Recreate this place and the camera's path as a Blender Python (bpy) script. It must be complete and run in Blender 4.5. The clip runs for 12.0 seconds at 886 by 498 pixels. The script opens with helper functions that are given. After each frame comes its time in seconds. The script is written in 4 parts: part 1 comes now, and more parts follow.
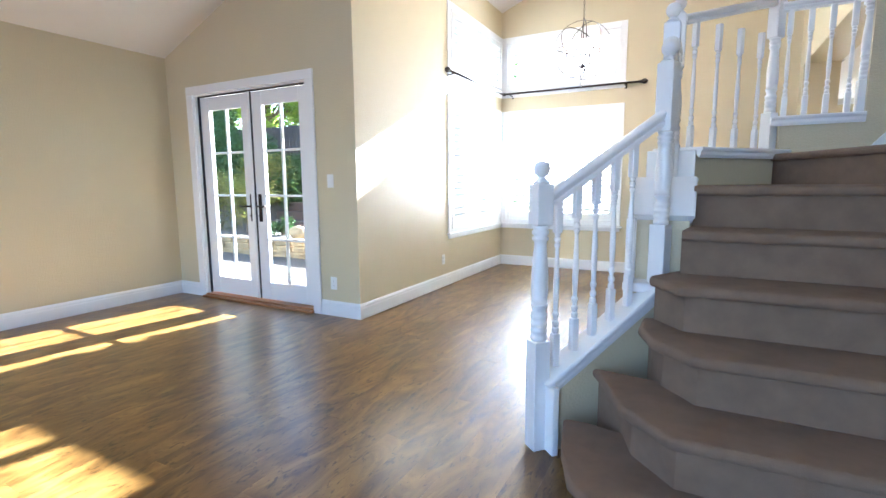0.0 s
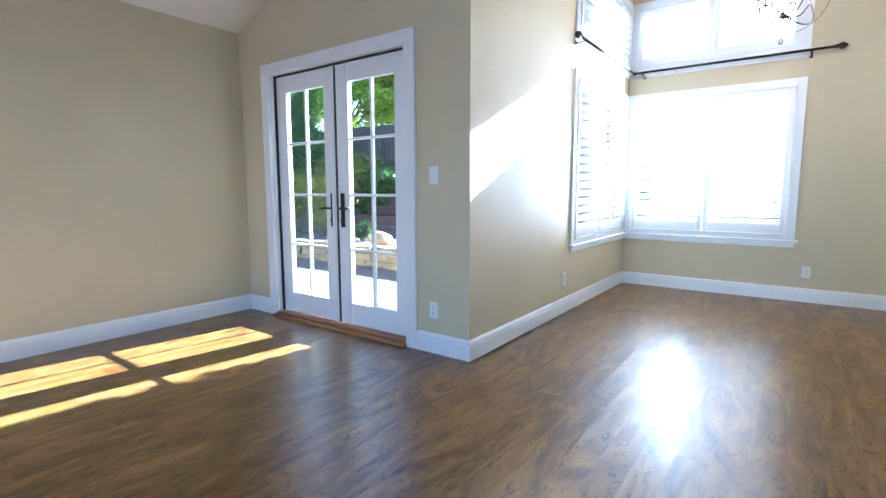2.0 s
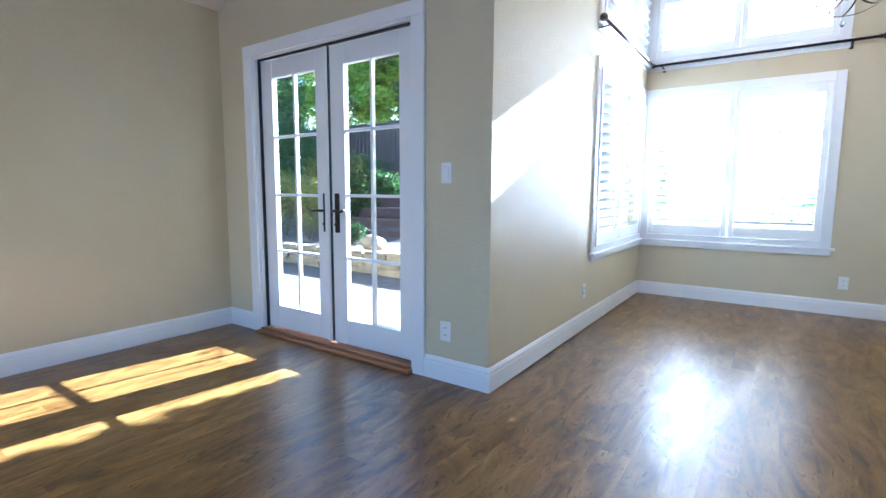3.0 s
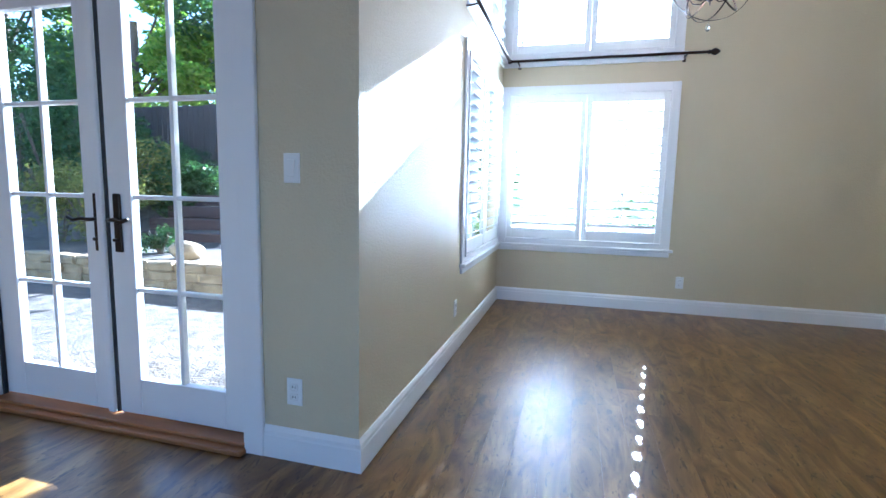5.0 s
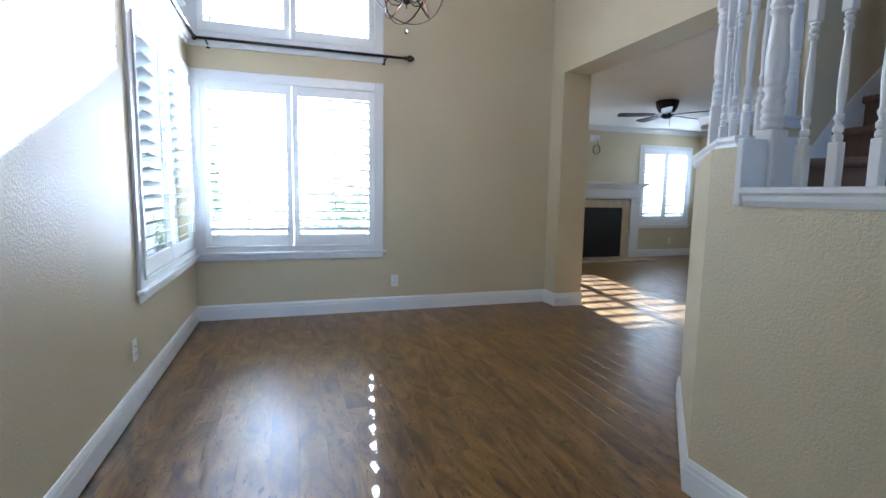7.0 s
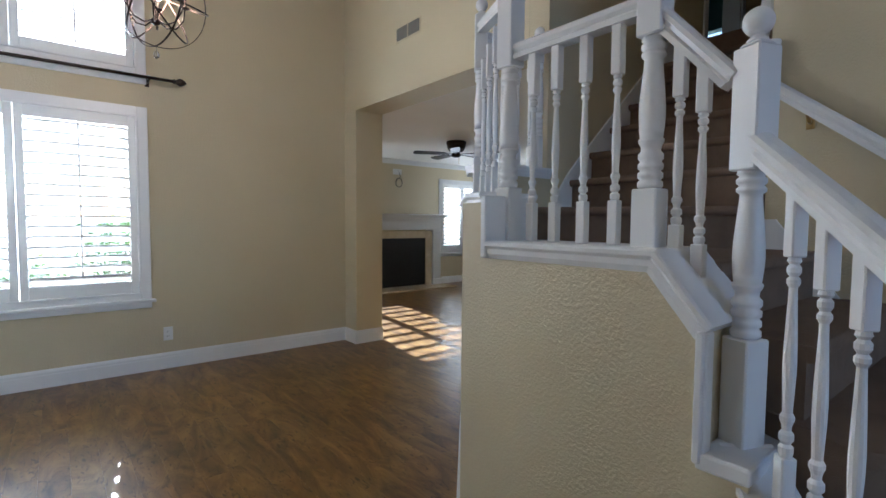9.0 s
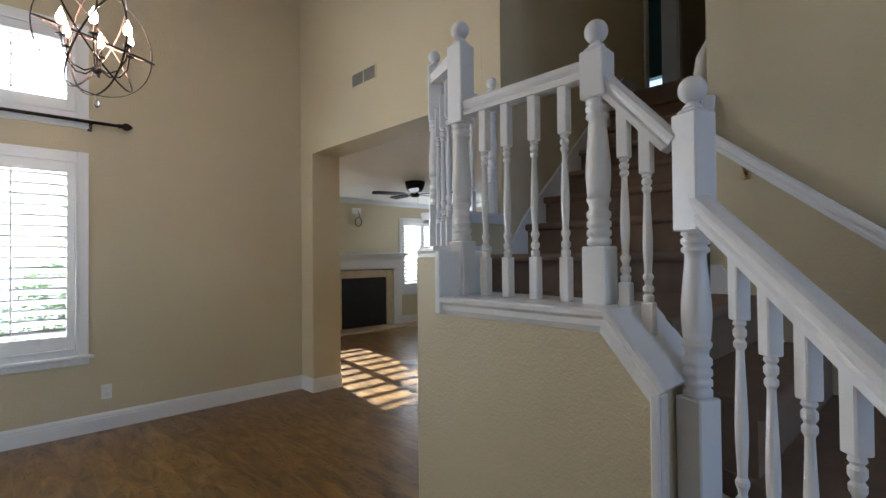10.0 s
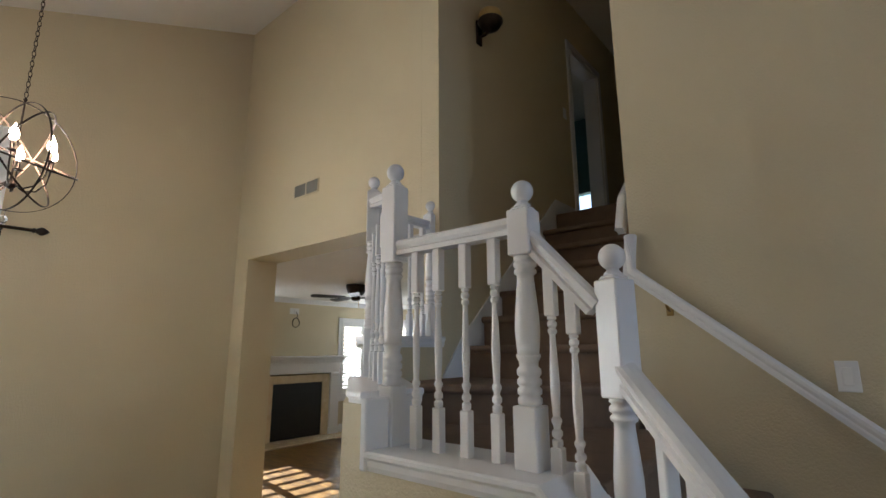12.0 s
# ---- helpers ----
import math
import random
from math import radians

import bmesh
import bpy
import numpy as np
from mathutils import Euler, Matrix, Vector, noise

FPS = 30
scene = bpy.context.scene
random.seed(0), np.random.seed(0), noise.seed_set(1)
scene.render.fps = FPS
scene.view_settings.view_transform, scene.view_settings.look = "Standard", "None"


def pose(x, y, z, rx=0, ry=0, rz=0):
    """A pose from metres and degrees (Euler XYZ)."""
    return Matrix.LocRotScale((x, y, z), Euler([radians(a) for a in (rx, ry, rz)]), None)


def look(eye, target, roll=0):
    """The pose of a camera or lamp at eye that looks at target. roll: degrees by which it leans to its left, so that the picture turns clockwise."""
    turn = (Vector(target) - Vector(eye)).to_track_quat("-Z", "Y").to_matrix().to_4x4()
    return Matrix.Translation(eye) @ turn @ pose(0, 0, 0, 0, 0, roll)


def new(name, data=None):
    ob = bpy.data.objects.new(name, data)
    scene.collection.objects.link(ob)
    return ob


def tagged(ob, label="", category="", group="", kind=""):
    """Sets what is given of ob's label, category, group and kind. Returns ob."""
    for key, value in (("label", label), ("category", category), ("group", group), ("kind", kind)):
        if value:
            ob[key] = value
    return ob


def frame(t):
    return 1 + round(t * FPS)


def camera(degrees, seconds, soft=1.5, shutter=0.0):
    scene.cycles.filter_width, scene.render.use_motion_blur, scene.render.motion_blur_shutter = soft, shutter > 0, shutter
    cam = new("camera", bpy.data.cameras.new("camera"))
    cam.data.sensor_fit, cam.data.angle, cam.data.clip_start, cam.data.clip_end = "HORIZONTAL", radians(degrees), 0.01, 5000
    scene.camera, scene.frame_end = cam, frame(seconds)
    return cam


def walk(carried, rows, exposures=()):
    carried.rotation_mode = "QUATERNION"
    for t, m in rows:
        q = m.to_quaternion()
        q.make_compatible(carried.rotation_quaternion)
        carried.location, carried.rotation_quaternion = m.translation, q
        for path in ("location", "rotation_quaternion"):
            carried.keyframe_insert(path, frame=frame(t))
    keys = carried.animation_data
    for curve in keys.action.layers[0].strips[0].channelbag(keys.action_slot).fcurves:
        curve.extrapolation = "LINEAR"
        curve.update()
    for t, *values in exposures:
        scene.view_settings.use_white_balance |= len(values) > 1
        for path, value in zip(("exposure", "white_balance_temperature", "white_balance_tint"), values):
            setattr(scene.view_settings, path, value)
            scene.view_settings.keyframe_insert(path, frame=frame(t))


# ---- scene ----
cam = camera(85.0, 12.0)
PATH = [
    (0, (0.494, 0.19, 1.18), (-0.436, 1.941, 0.914), -0.4),
    (0.5, (0.295, 0.427, 1.162), (-0.729, 2.125, 0.902), -0.7),
    (1, (0.061, 0.655, 1.178), (-1.069, 2.283, 0.909), -0.7),
    (1.5, (-0.21, 0.813, 1.112), (-1.385, 2.414, 0.87), -0.3),
    (2, (-0.424, 0.934, 1.118), (-1.596, 2.537, 0.876), -0.1),
    (2.5, (-0.633, 1.111, 1.106), (-1.804, 2.715, 0.869), -0.0),
    (4.5, (-1.26, 1.608, 1.124), (-1.974, 3.461, 0.889), 1.2),
    (5, (-1.302, 1.826, 1.138), (-1.828, 3.741, 0.899), 1.2),
    (5.5, (-1.311, 1.972, 1.179), (-1.613, 3.933, 0.925), 1.5),
    (6, (-1.326, 2.079, 1.161), (-1.313, 4.066, 0.928), 1.4),
    (6.5, (-1.354, 2.133, 1.167), (-1.024, 4.093, 0.941), 1.1),
    (7, (-1.293, 2.203, 1.171), (-0.692, 4.097, 0.943), 0.9),
    (7.5, (-1.201, 2.158, 1.22), (-0.387, 3.969, 0.974), 0.9),
    (9.5, (-1.02, 2.216, 1.303), (0.307, 3.711, 1.254), -0.0),
    (10, (-0.998, 2.214, 1.354), (0.371, 3.671, 1.383), -0.6),
    (10.5, (-0.976, 2.212, 1.393), (0.435, 3.625, 1.512), -0.7),
    (11, (-0.955, 2.2, 1.441), (0.491, 3.564, 1.66), -0.8),
    (11.5, (-0.942, 2.19, 1.488), (0.531, 3.507, 1.799), -0.6),
    (12, (-0.942, 2.197, 1.538), (0.554, 3.462, 1.943), -0.3),
]
EXPOSURES = [(0, 4.41, 5330, 7), (1.5, 4.10, 4900, 7), (2.5, 3.96, 4740, 7), (4.5, 3.58, 4520, 7), (6.5, 3.27, 4720, 7), (7.5, 3.10, 4900, 7.5), (9.5, 2.84, 5380, 8.5), (10.5, 2.82, 5680, 8.5), (12, 2.83, 5950, 8.5)]
walk(cam, [(t, look(eye, target, roll)) for t, eye, target, roll in PATH], EXPOSURES)
SUN, SKY = 5.0, 0.062
W_DINING, W_FAMILY, W_FRONT = 6.8, 3.2, 2.4
BACK_HOLES = [(0.50, 1.98, 0.25, 2.85), (3.50, 5.78, 0.60, 2.30)]

# ---- world, sun, lights ----
SUN_WAY = Vector((-0.145, -1.0, -0.455)).normalized()
SLOPE = 0.4157                                  # pitch of the vaulted ceiling


def vault(x):
    return 2.51 + SLOPE * (x + 4.575)


world = bpy.data.worlds.new("sky")
scene.world = world
world.use_nodes = True
wn = world.node_tree
sky = wn.nodes.new("ShaderNodeTexSky")
sky.sky_type = "NISHITA"
sky.sun_disc = False
sky.sun_elevation = radians(24.2)
sky.sun_rotation = radians(8.5)
wn.links.new(sky.outputs[0], wn.nodes["Background"].inputs[0])
wn.nodes["Background"].inputs[1].default_value = SKY
sun_data = bpy.data.lights.new("sun", "SUN")
sun_data.energy, sun_data.angle, sun_data.color = SUN, radians(0.5), (1.0, 0.98, 0.94)
sun = new("sun", sun_data)
sun.matrix_world = look((0, 20, 20), Vector((0, 20, 20)) + SUN_WAY)


def window_light(m, w, h, watts, colour):
    """Area lamp added at an opening, in place of light from outside."""
    d = bpy.data.lights.new("window_light", "AREA")
    d.shape, d.size, d.size_y, d.energy, d.color = "RECTANGLE", w, h, watts, colour
    ob = new("window_light", d)
    ob.matrix_world = m
    return ob


DAY, BLUE, DUSK = (0.93, 0.97, 1.0), (0.60, 0.78, 1.0), (0.32, 0.42, 1.0)
# Extra lamp behind the left shutter panel, added for glare on the floor.
window_light(look((-1.54, 7.09, 1.38), (-1.54, 0, 1.38)), 0.50, 1.1, W_DINING * 2.3, DAY)
window_light(look((-1.26, 7.09, 2.82), (-1.26, 0, 2.82)), 1.42, 0.54, W_DINING * 0.08, DAY)
window_light(look((-2.29, 6.05, 1.62), (3, 6.05, 1.62)), 1.36, 0.92, W_DINING * 0.12, BLUE)
window_light(look((-2.29, 6.05, 2.82), (3, 6.05, 2.82)), 1.36, 0.54, W_DINING * 0.12, BLUE)
window_light(look((5.755, 10.24, 1.5), (5.755, 0, 1.5)), 1.0, 1.0, W_FAMILY, DAY)
window_light(look((6.74, 9.1, 1.5), (0, 9.1, 1.5)), 1.48, 1.0, W_FAMILY, DAY)
# front windows behind the entry
window_light(look((-3.0, -3.17, 1.45), (-3.0, 5, 1.45)), 2.3, 1.7, W_FRONT * 0.35, DUSK)
window_light(look((0.4, -3.17, 1.55), (0.4, 5, 1.55)), 1.4, 2.5, W_FRONT * 0.85, DUSK)


# ---- materials ----
def nodes_of(name, colour, rough=0.5, metal=0.0):
    mat = bpy.data.materials.new(name)
    mat.use_nodes = True
    nt = mat.node_tree
    b = nt.nodes["Principled BSDF"]
    b.inputs["Base Color"].default_value = (*colour, 1)
    b.inputs["Roughness"].default_value = rough
    b.inputs["Metallic"].default_value = metal
    return mat, nt, b


def add(nt, kind, **values):
    n = nt.nodes.new(kind)
    for k, v in values.items():
        n.inputs[k.replace("_", " ")].default_value = v
    return n


def coords(nt, scale=(1, 1, 1)):
    g = nt.nodes.new("ShaderNodeNewGeometry")
    m = nt.nodes.new("ShaderNodeMapping")
    m.inputs["Scale"].default_value = scale
    nt.links.new(g.outputs["Position"], m.inputs["Vector"])
    return m.outputs[0]


def ramp(nt, fac, stops):
    r = nt.nodes.new("ShaderNodeValToRGB")
    while len(r.color_ramp.elements) < len(stops):
        r.color_ramp.elements.new(0.5)
    for e, (p, c) in zip(r.color_ramp.elements, stops):
        e.position, e.color = p, (*c, 1)
    nt.links.new(fac, r.inputs[0])
    return r.outputs[0]


def mottled(name, c1, c2, rough=0.5, scale=3.0, grain=60.0, bump=0.1, depth=0.002, metal=0.0, stretch=(1, 1, 1), rough_var=0.08):
    """Paint, cloth, stone: two colours mixed at a large scale, fine relief at a small one."""
    mat, nt, b = nodes_of(name, c1, rough, metal)
    v = coords(nt, stretch)
    big = add(nt, "ShaderNodeTexNoise", Scale=scale, Detail=5.0, Roughness=0.6)
    nt.links.new(v, big.inputs["Vector"])
    nt.links.new(ramp(nt, big.outputs["Fac"], [(0.3, c1), (0.7, c2)]), b.inputs["Base Color"])
    fine = add(nt, "ShaderNodeTexNoise", Scale=grain, Detail=3.0)
    nt.links.new(v, fine.inputs["Vector"])
    bp = add(nt, "ShaderNodeBump", Strength=bump, Distance=depth)
    nt.links.new(fine.outputs["Fac"], bp.inputs["Height"])
    nt.links.new(bp.outputs[0], b.inputs["Normal"])
    mr = add(nt, "ShaderNodeMapRange", To_Min=max(0.0, rough - rough_var), To_Max=min(1.0, rough + rough_var))
    nt.links.new(big.outputs["Fac"], mr.inputs["Value"])
    nt.links.new(mr.outputs[0], b.inputs["Roughness"])
    return mat


def orange_peel(name, c1, c2, rough=0.52):
    """Painted wall with a sprayed, knocked-down texture."""
    mat, nt, b = nodes_of(name, c1, rough)
    v = coords(nt)
    big = add(nt, "ShaderNodeTexNoise", Scale=1.3, Detail=4.0)
    nt.links.new(v, big.inputs["Vector"])
    nt.links.new(ramp(nt, big.outputs["Fac"], [(0.3, c1), (0.7, c2)]), b.inputs["Base Color"])
    peel = add(nt, "ShaderNodeTexNoise", Scale=88.0, Detail=2.5, Roughness=0.55, Distortion=0.4)
    nt.links.new(v, peel.inputs["Vector"])
    sh = add(nt, "ShaderNodeMapRange", From_Min=0.38, From_Max=0.62)
    nt.links.new(peel.outputs["Fac"], sh.inputs["Value"])
    bp = add(nt, "ShaderNodeBump", Strength=0.45, Distance=0.0022)
    nt.links.new(sh.outputs[0], bp.inputs["Height"])
    nt.links.new(bp.outputs[0], b.inputs["Normal"])
    return mat


def hickory(name):
    """Stained hickory boards that run along y: each board has its tone, figure, dark mineral streaks."""
    mat, nt, b = nodes_of(name, (0.2, 0.1, 0.05), 0.3)
    info = nt.nodes.new("ShaderNodeObjectInfo")
    geo = nt.nodes.new("ShaderNodeNewGeometry")
    tone = add(nt, "ShaderNodeMath")
    nt.links.new(info.outputs["Random"], tone.inputs[0])
    nt.links.new(geo.outputs["Random Per Island"], tone.inputs[1])
    frac = nt.nodes.new("ShaderNodeMath")
    frac.operation = "FRACT"
    nt.links.new(tone.outputs[0], frac.inputs[0])
    shift = nt.nodes.new("ShaderNodeVectorMath")
    shift.operation = "SCALE"
    shift.inputs[0].default_value = (3.1, 17.0, 5.0)
    nt.links.new(frac.outputs[0], shift.inputs["Scale"])
    place = nt.nodes.new("ShaderNodeVectorMath")
    nt.links.new(geo.outputs["Position"], place.inputs[0])
    nt.links.new(shift.outputs[0], place.inputs[1])
    mp = nt.nodes.new("ShaderNodeMapping")
    mp.inputs["Scale"].default_value = (1.0, 0.30, 1.0)
    nt.links.new(place.outputs[0], mp.inputs["Vector"])
    figure = add(nt, "ShaderNodeTexNoise", Scale=5.0, Detail=5.0, Roughness=0.6, Distortion=2.2)
    nt.links.new(mp.outputs[0], figure.inputs["Vector"])
    c1 = ramp(nt, figure.outputs["Fac"], [(0.28, (0.058, 0.024, 0.006)), (0.42, (0.136, 0.066, 0.015)), (0.55, (0.210, 0.113, 0.028)), (0.74, (0.345, 0.200, 0.055))])
    streak = add(nt, "ShaderNodeTexNoise", Scale=34.0, Detail=3.0, Roughness=0.6, Distortion=1.6)
    nt.links.new(mp.outputs[0], streak.inputs["Vector"])
    dark = ramp(nt, streak.outputs["Fac"], [(0.33, (0.22, 0.18, 0.16)), (0.42, (1, 1, 1))])
    m1 = nt.nodes.new("ShaderNodeMixRGB")
    m1.blend_type = "MULTIPLY"
    m1.inputs[0].default_value = 0.85
    nt.links.new(c1, m1.inputs[1])
    nt.links.new(dark, m1.inputs[2])
    var = ramp(nt, frac.outputs[0], [(0.0, (0.93, 0.93, 0.92)), (0.5, (1.0, 1.0, 1.0)), (1.0, (1.06, 1.05, 1.03))])
    m2 = nt.nodes.new("ShaderNodeMixRGB")
    m2.blend_type = "MULTIPLY"
    m2.inputs[0].default_value = 1.0
    nt.links.new(m1.outputs[0], m2.inputs[1])
    nt.links.new(var, m2.inputs[2])
    nt.links.new(m2.outputs[0], b.inputs["Base Color"])
    mr = add(nt, "ShaderNodeMapRange", To_Min=0.282, To_Max=0.32)
    nt.links.new(streak.outputs["Fac"], mr.inputs["Value"])
    nt.links.new(mr.outputs[0], b.inputs["Roughness"])
    b.inputs["Specular IOR Level"].default_value = 0.58
    return mat


def leafy(name, c1, c2, c3):
    mat, nt, b = nodes_of(name, c1, 0.55)
    geo = nt.nodes.new("ShaderNodeNewGeometry")
    col = ramp(nt, geo.outputs["Random Per Island"], [(0.0, c1), (0.5, c2), (1.0, c3)])
    nt.links.new(col, b.inputs["Base Color"])
    tr = nt.nodes.new("ShaderNodeBsdfTranslucent")
    nt.links.new(col, tr.inputs["Color"])
    mx = nt.nodes.new("ShaderNodeMixShader")
    mx.inputs[0].default_value = 0.55
    nt.links.new(b.outputs[0], mx.inputs[1])
    nt.links.new(tr.outputs[0], mx.inputs[2])
    nt.links.new(mx.outputs[0], nt.nodes["Material Output"].inputs[0])
    return mat


WALL = orange_peel("beige_wall_paint", (0.60, 0.519, 0.338), (0.63, 0.547, 0.364))
CEIL = mottled("ceiling_paint", (0.80, 0.78, 0.73), (0.83, 0.81, 0.76), 0.8, 2.0, 70.0, 0.25, 0.003)
WHITE = mottled("white_gloss_paint", (0.81, 0.81, 0.81), (0.825, 0.825, 0.82), 0.32, 4.0, 90.0, 0.02, 0.0005, rough_var=0.03)
SHUTTER = mottled("shutter_white", (0.82, 0.82, 0.80), (0.85, 0.85, 0.83), 0.35, 4.0, 90.0, 0.03, 0.001)
WOOD = hickory("hickory_boards")
OAK = mottled("oak_threshold", (0.22, 0.09, 0.03), (0.36, 0.16, 0.06), 0.35, 14.0, 90.0, 0.15, 0.002, stretch=(0.15, 1, 1))
CARPET = mottled("brown_carpet", (0.19, 0.128, 0.085), (0.245, 0.168, 0.113), 0.95, 9.0, 420.0, 0.7, 0.006)
BRONZE = mottled("dark_bronze", (0.03, 0.022, 0.018), (0.055, 0.04, 0.03), 0.38, 20.0, 120.0, 0.1, 0.001, metal=0.85)
BRASS = mottled("antique_brass", (0.45, 0.30, 0.12), (0.55, 0.38, 0.16), 0.3, 20.0, 90.0, 0.05, 0.001, metal=1.0)
PLASTIC = mottled("white_plastic", (0.80, 0.80, 0.78), (0.82, 0.82, 0.80), 0.3, 8.0, 50.0, 0.02, 0.0005)
BLACK = mottled("black_plastic", (0.015, 0.013, 0.012), (0.03, 0.026, 0.022), 0.4, 12.0, 60.0, 0.05, 0.001)
FIREBOX_BLACK = mottled("black_firebox", (0.006, 0.006, 0.007), (0.014, 0.013, 0.013), 0.6, 6.0, 60.0, 0.1, 0.002)
MARBLE = mottled("cream_stone", (0.58, 0.46, 0.30), (0.68, 0.57, 0.40), 0.25, 9.0, 80.0, 0.05, 0.001)
STRIP_BLACK = mottled("weather_strip_and_gap", (0.02, 0.02, 0.02), (0.03, 0.03, 0.03), 0.7, 8.0, 50.0, 0.05, 0.001)
SLATS = mottled("vent_grey", (0.20, 0.19, 0.165), (0.25, 0.24, 0.20), 0.5, 8.0, 60.0, 0.04, 0.001)
DOORBLUE = mottled("white_door_paint", (0.78, 0.79, 0.80), (0.80, 0.81, 0.82), 0.35, 5.0, 60.0, 0.05, 0.001)
TEAL = orange_peel("teal_bedroom_paint", (0.16, 0.30, 0.32), (0.18, 0.33, 0.35))
GRAVEL = mottled("pale_gravel", (0.022, 0.016, 0.011), (0.17, 0.135, 0.10), 0.9, 9.0, 45.0, 0.8, 0.02)
STONE = mottled("wall_stone", (0.20, 0.13, 0.06), (0.42, 0.30, 0.16), 0.85, 6.0, 40.0, 0.6, 0.01)
TIMBER = mottled("weathered_timber", (0.06, 0.033, 0.027), (0.10, 0.056, 0.044), 0.8, 6.0, 50.0, 0.4, 0.004, stretch=(0.3, 1, 1))
FENCE = mottled("fence_board", (0.040, 0.030, 0.026), (0.085, 0.064, 0.054), 0.85, 7.0, 60.0, 0.4, 0.004, stretch=(1, 1, 0.15))
BARK = mottled("bark", (0.10, 0.07, 0.05), (0.17, 0.12, 0.085), 0.9, 10.0, 40.0, 0.8, 0.01)
STUCCO = mottled("outside_stucco", (0.55, 0.48, 0.38), (0.62, 0.55, 0.44), 0.9, 3.0, 90.0, 0.5, 0.004)
LEAF_D = leafy("dark_leaves", (0.03, 0.07, 0.02), (0.055, 0.12, 0.03), (0.11, 0.18, 0.045))
LEAF_L = leafy("bright_leaves", (0.10, 0.20, 0.02), (0.20, 0.32, 0.03), (0.36, 0.42, 0.06))
LEAF_Y = leafy("yellow_green_leaves", (0.10, 0.13, 0.03), (0.22, 0.22, 0.04), (0.34, 0.28, 0.06))


def glass_mat():
    mat, nt, b = nodes_of("window_glass", (1, 1, 1), 0.0)
    t = nt.nodes.new("ShaderNodeBsdfTransparent")
    g = nt.nodes.new("ShaderNodeBsdfGlossy")
    g.inputs["Roughness"].default_value = 0.02
    lw = add(nt, "ShaderNodeLayerWeight", Blend=0.5)
    pw = nt.nodes.new("ShaderNodeMath")
    pw.operation = "POWER"
    pw.inputs[1].default_value = 5.0
    nt.links.new(lw.outputs["Facing"], pw.inputs[0])
    f = add(nt, "ShaderNodeMapRange", To_Min=0.03, To_Max=0.6)
    nt.links.new(pw.outputs[0], f.inputs["Value"])
    mx = nt.nodes.new("ShaderNodeMixShader")
    nt.links.new(f.outputs[0], mx.inputs[0])
    nt.links.new(t.outputs[0], mx.inputs[1])
    nt.links.new(g.outputs[0], mx.inputs[2])
    nt.links.new(mx.outputs[0], nt.nodes["Material Output"].inputs[0])
    return mat


def glow(name, colour, strength):
    mat, nt, b = nodes_of(name, colour, 0.4)
    b.inputs["Emission Color"].default_value = (*colour, 1)
    b.inputs["Emission Strength"].default_value = strength
    return mat


GLASS = glass_mat()
BULB = glow("lit_bulb", (1.0, 0.70, 0.52), 20.0)
CRYSTAL, _n, _b = nodes_of("crystal", (0.95, 0.97, 1.0), 0.03)
_b.inputs["Transmission Weight"].default_value = 0.9
AMBER = mottled("amber_glass", (0.55, 0.38, 0.14), (0.62, 0.44, 0.18), 0.35, 6.0, 40.0, 0.1, 0.002)


# ---- mesh helpers ----
def mesh_ob(name, bm, mat, smooth=False):
    bmesh.ops.recalc_face_normals(bm, faces=bm.faces)
    me = bpy.data.meshes.new(name)
    bm.to_mesh(me)
    bm.free()
    me.materials.append(mat)
    if smooth:
        for p in me.polygons:
            p.use_smooth = True
    return new(name, me)


def part(name, bm, mat, parent, label="", smooth=False):
    ob = mesh_ob(name, bm, mat, smooth)
    ob.parent = parent
    ob.matrix_parent_inverse = Matrix()
    if label:
        ob["label"] = label
    return ob


def thing(name, m, label, category, group="", kind=""):
    ob = new(name)
    ob.empty_display_size = 0.1
    ob.matrix_basis = m
    return tagged(ob, label, category, group, kind)


def part_like(src, name, parent, m):
    """Another part on the mesh of src."""
    ob = new(name, src.data)
    ob.parent = parent
    ob.matrix_parent_inverse = Matrix()
    ob.matrix_basis = m
    return ob


def box(bm, a, b, bevel=0.0, segs=1, m=None):
    vs = [bm.verts.new((x, y, z)) for x in (a[0], b[0]) for y in (a[1], b[1]) for z in (a[2], b[2])]
    fs = [bm.faces.new([vs[i] for i in f]) for f in ((0, 1, 3, 2), (4, 6, 7, 5), (0, 4, 5, 1), (2, 3, 7, 6), (0, 2, 6, 4), (1, 5, 7, 3))]
    if bevel:
        es = list({e for f in fs for e in f.edges})
        r = bmesh.ops.bevel(bm, geom=es, offset=bevel, segments=segs, affect="EDGES", profile=0.5)
        vs = list({v for f in r["faces"] for v in f.verts} | {v for v in vs if v.is_valid})
    if m is not None:
        bmesh.ops.transform(bm, matrix=m, verts=[v for v in vs if v.is_valid])
    return vs


def boxes(*items, bevel=0.0, segs=1):
    bm = bmesh.new()
    for a, b in items:
        box(bm, a, b, bevel, segs)
    return bm


def lathe(bm, profile, segs=16, at=(0, 0, 0)):
    """profile: (radius, height) from bottom to top."""
    rings = []
    for r, z in profile:
        rings.append([bm.verts.new((at[0] + r * math.cos(2 * math.pi * i / segs), at[1] + r * math.sin(2 * math.pi * i / segs), at[2] + z)) for i in range(segs)])
    for p, q in zip(rings, rings[1:]):
        for i in range(segs):
            j = (i + 1) % segs
            bm.faces.new((p[i], p[j], q[j], q[i]))
    bm.faces.new(rings[0][::-1])
    bm.faces.new(rings[-1])
    return bm


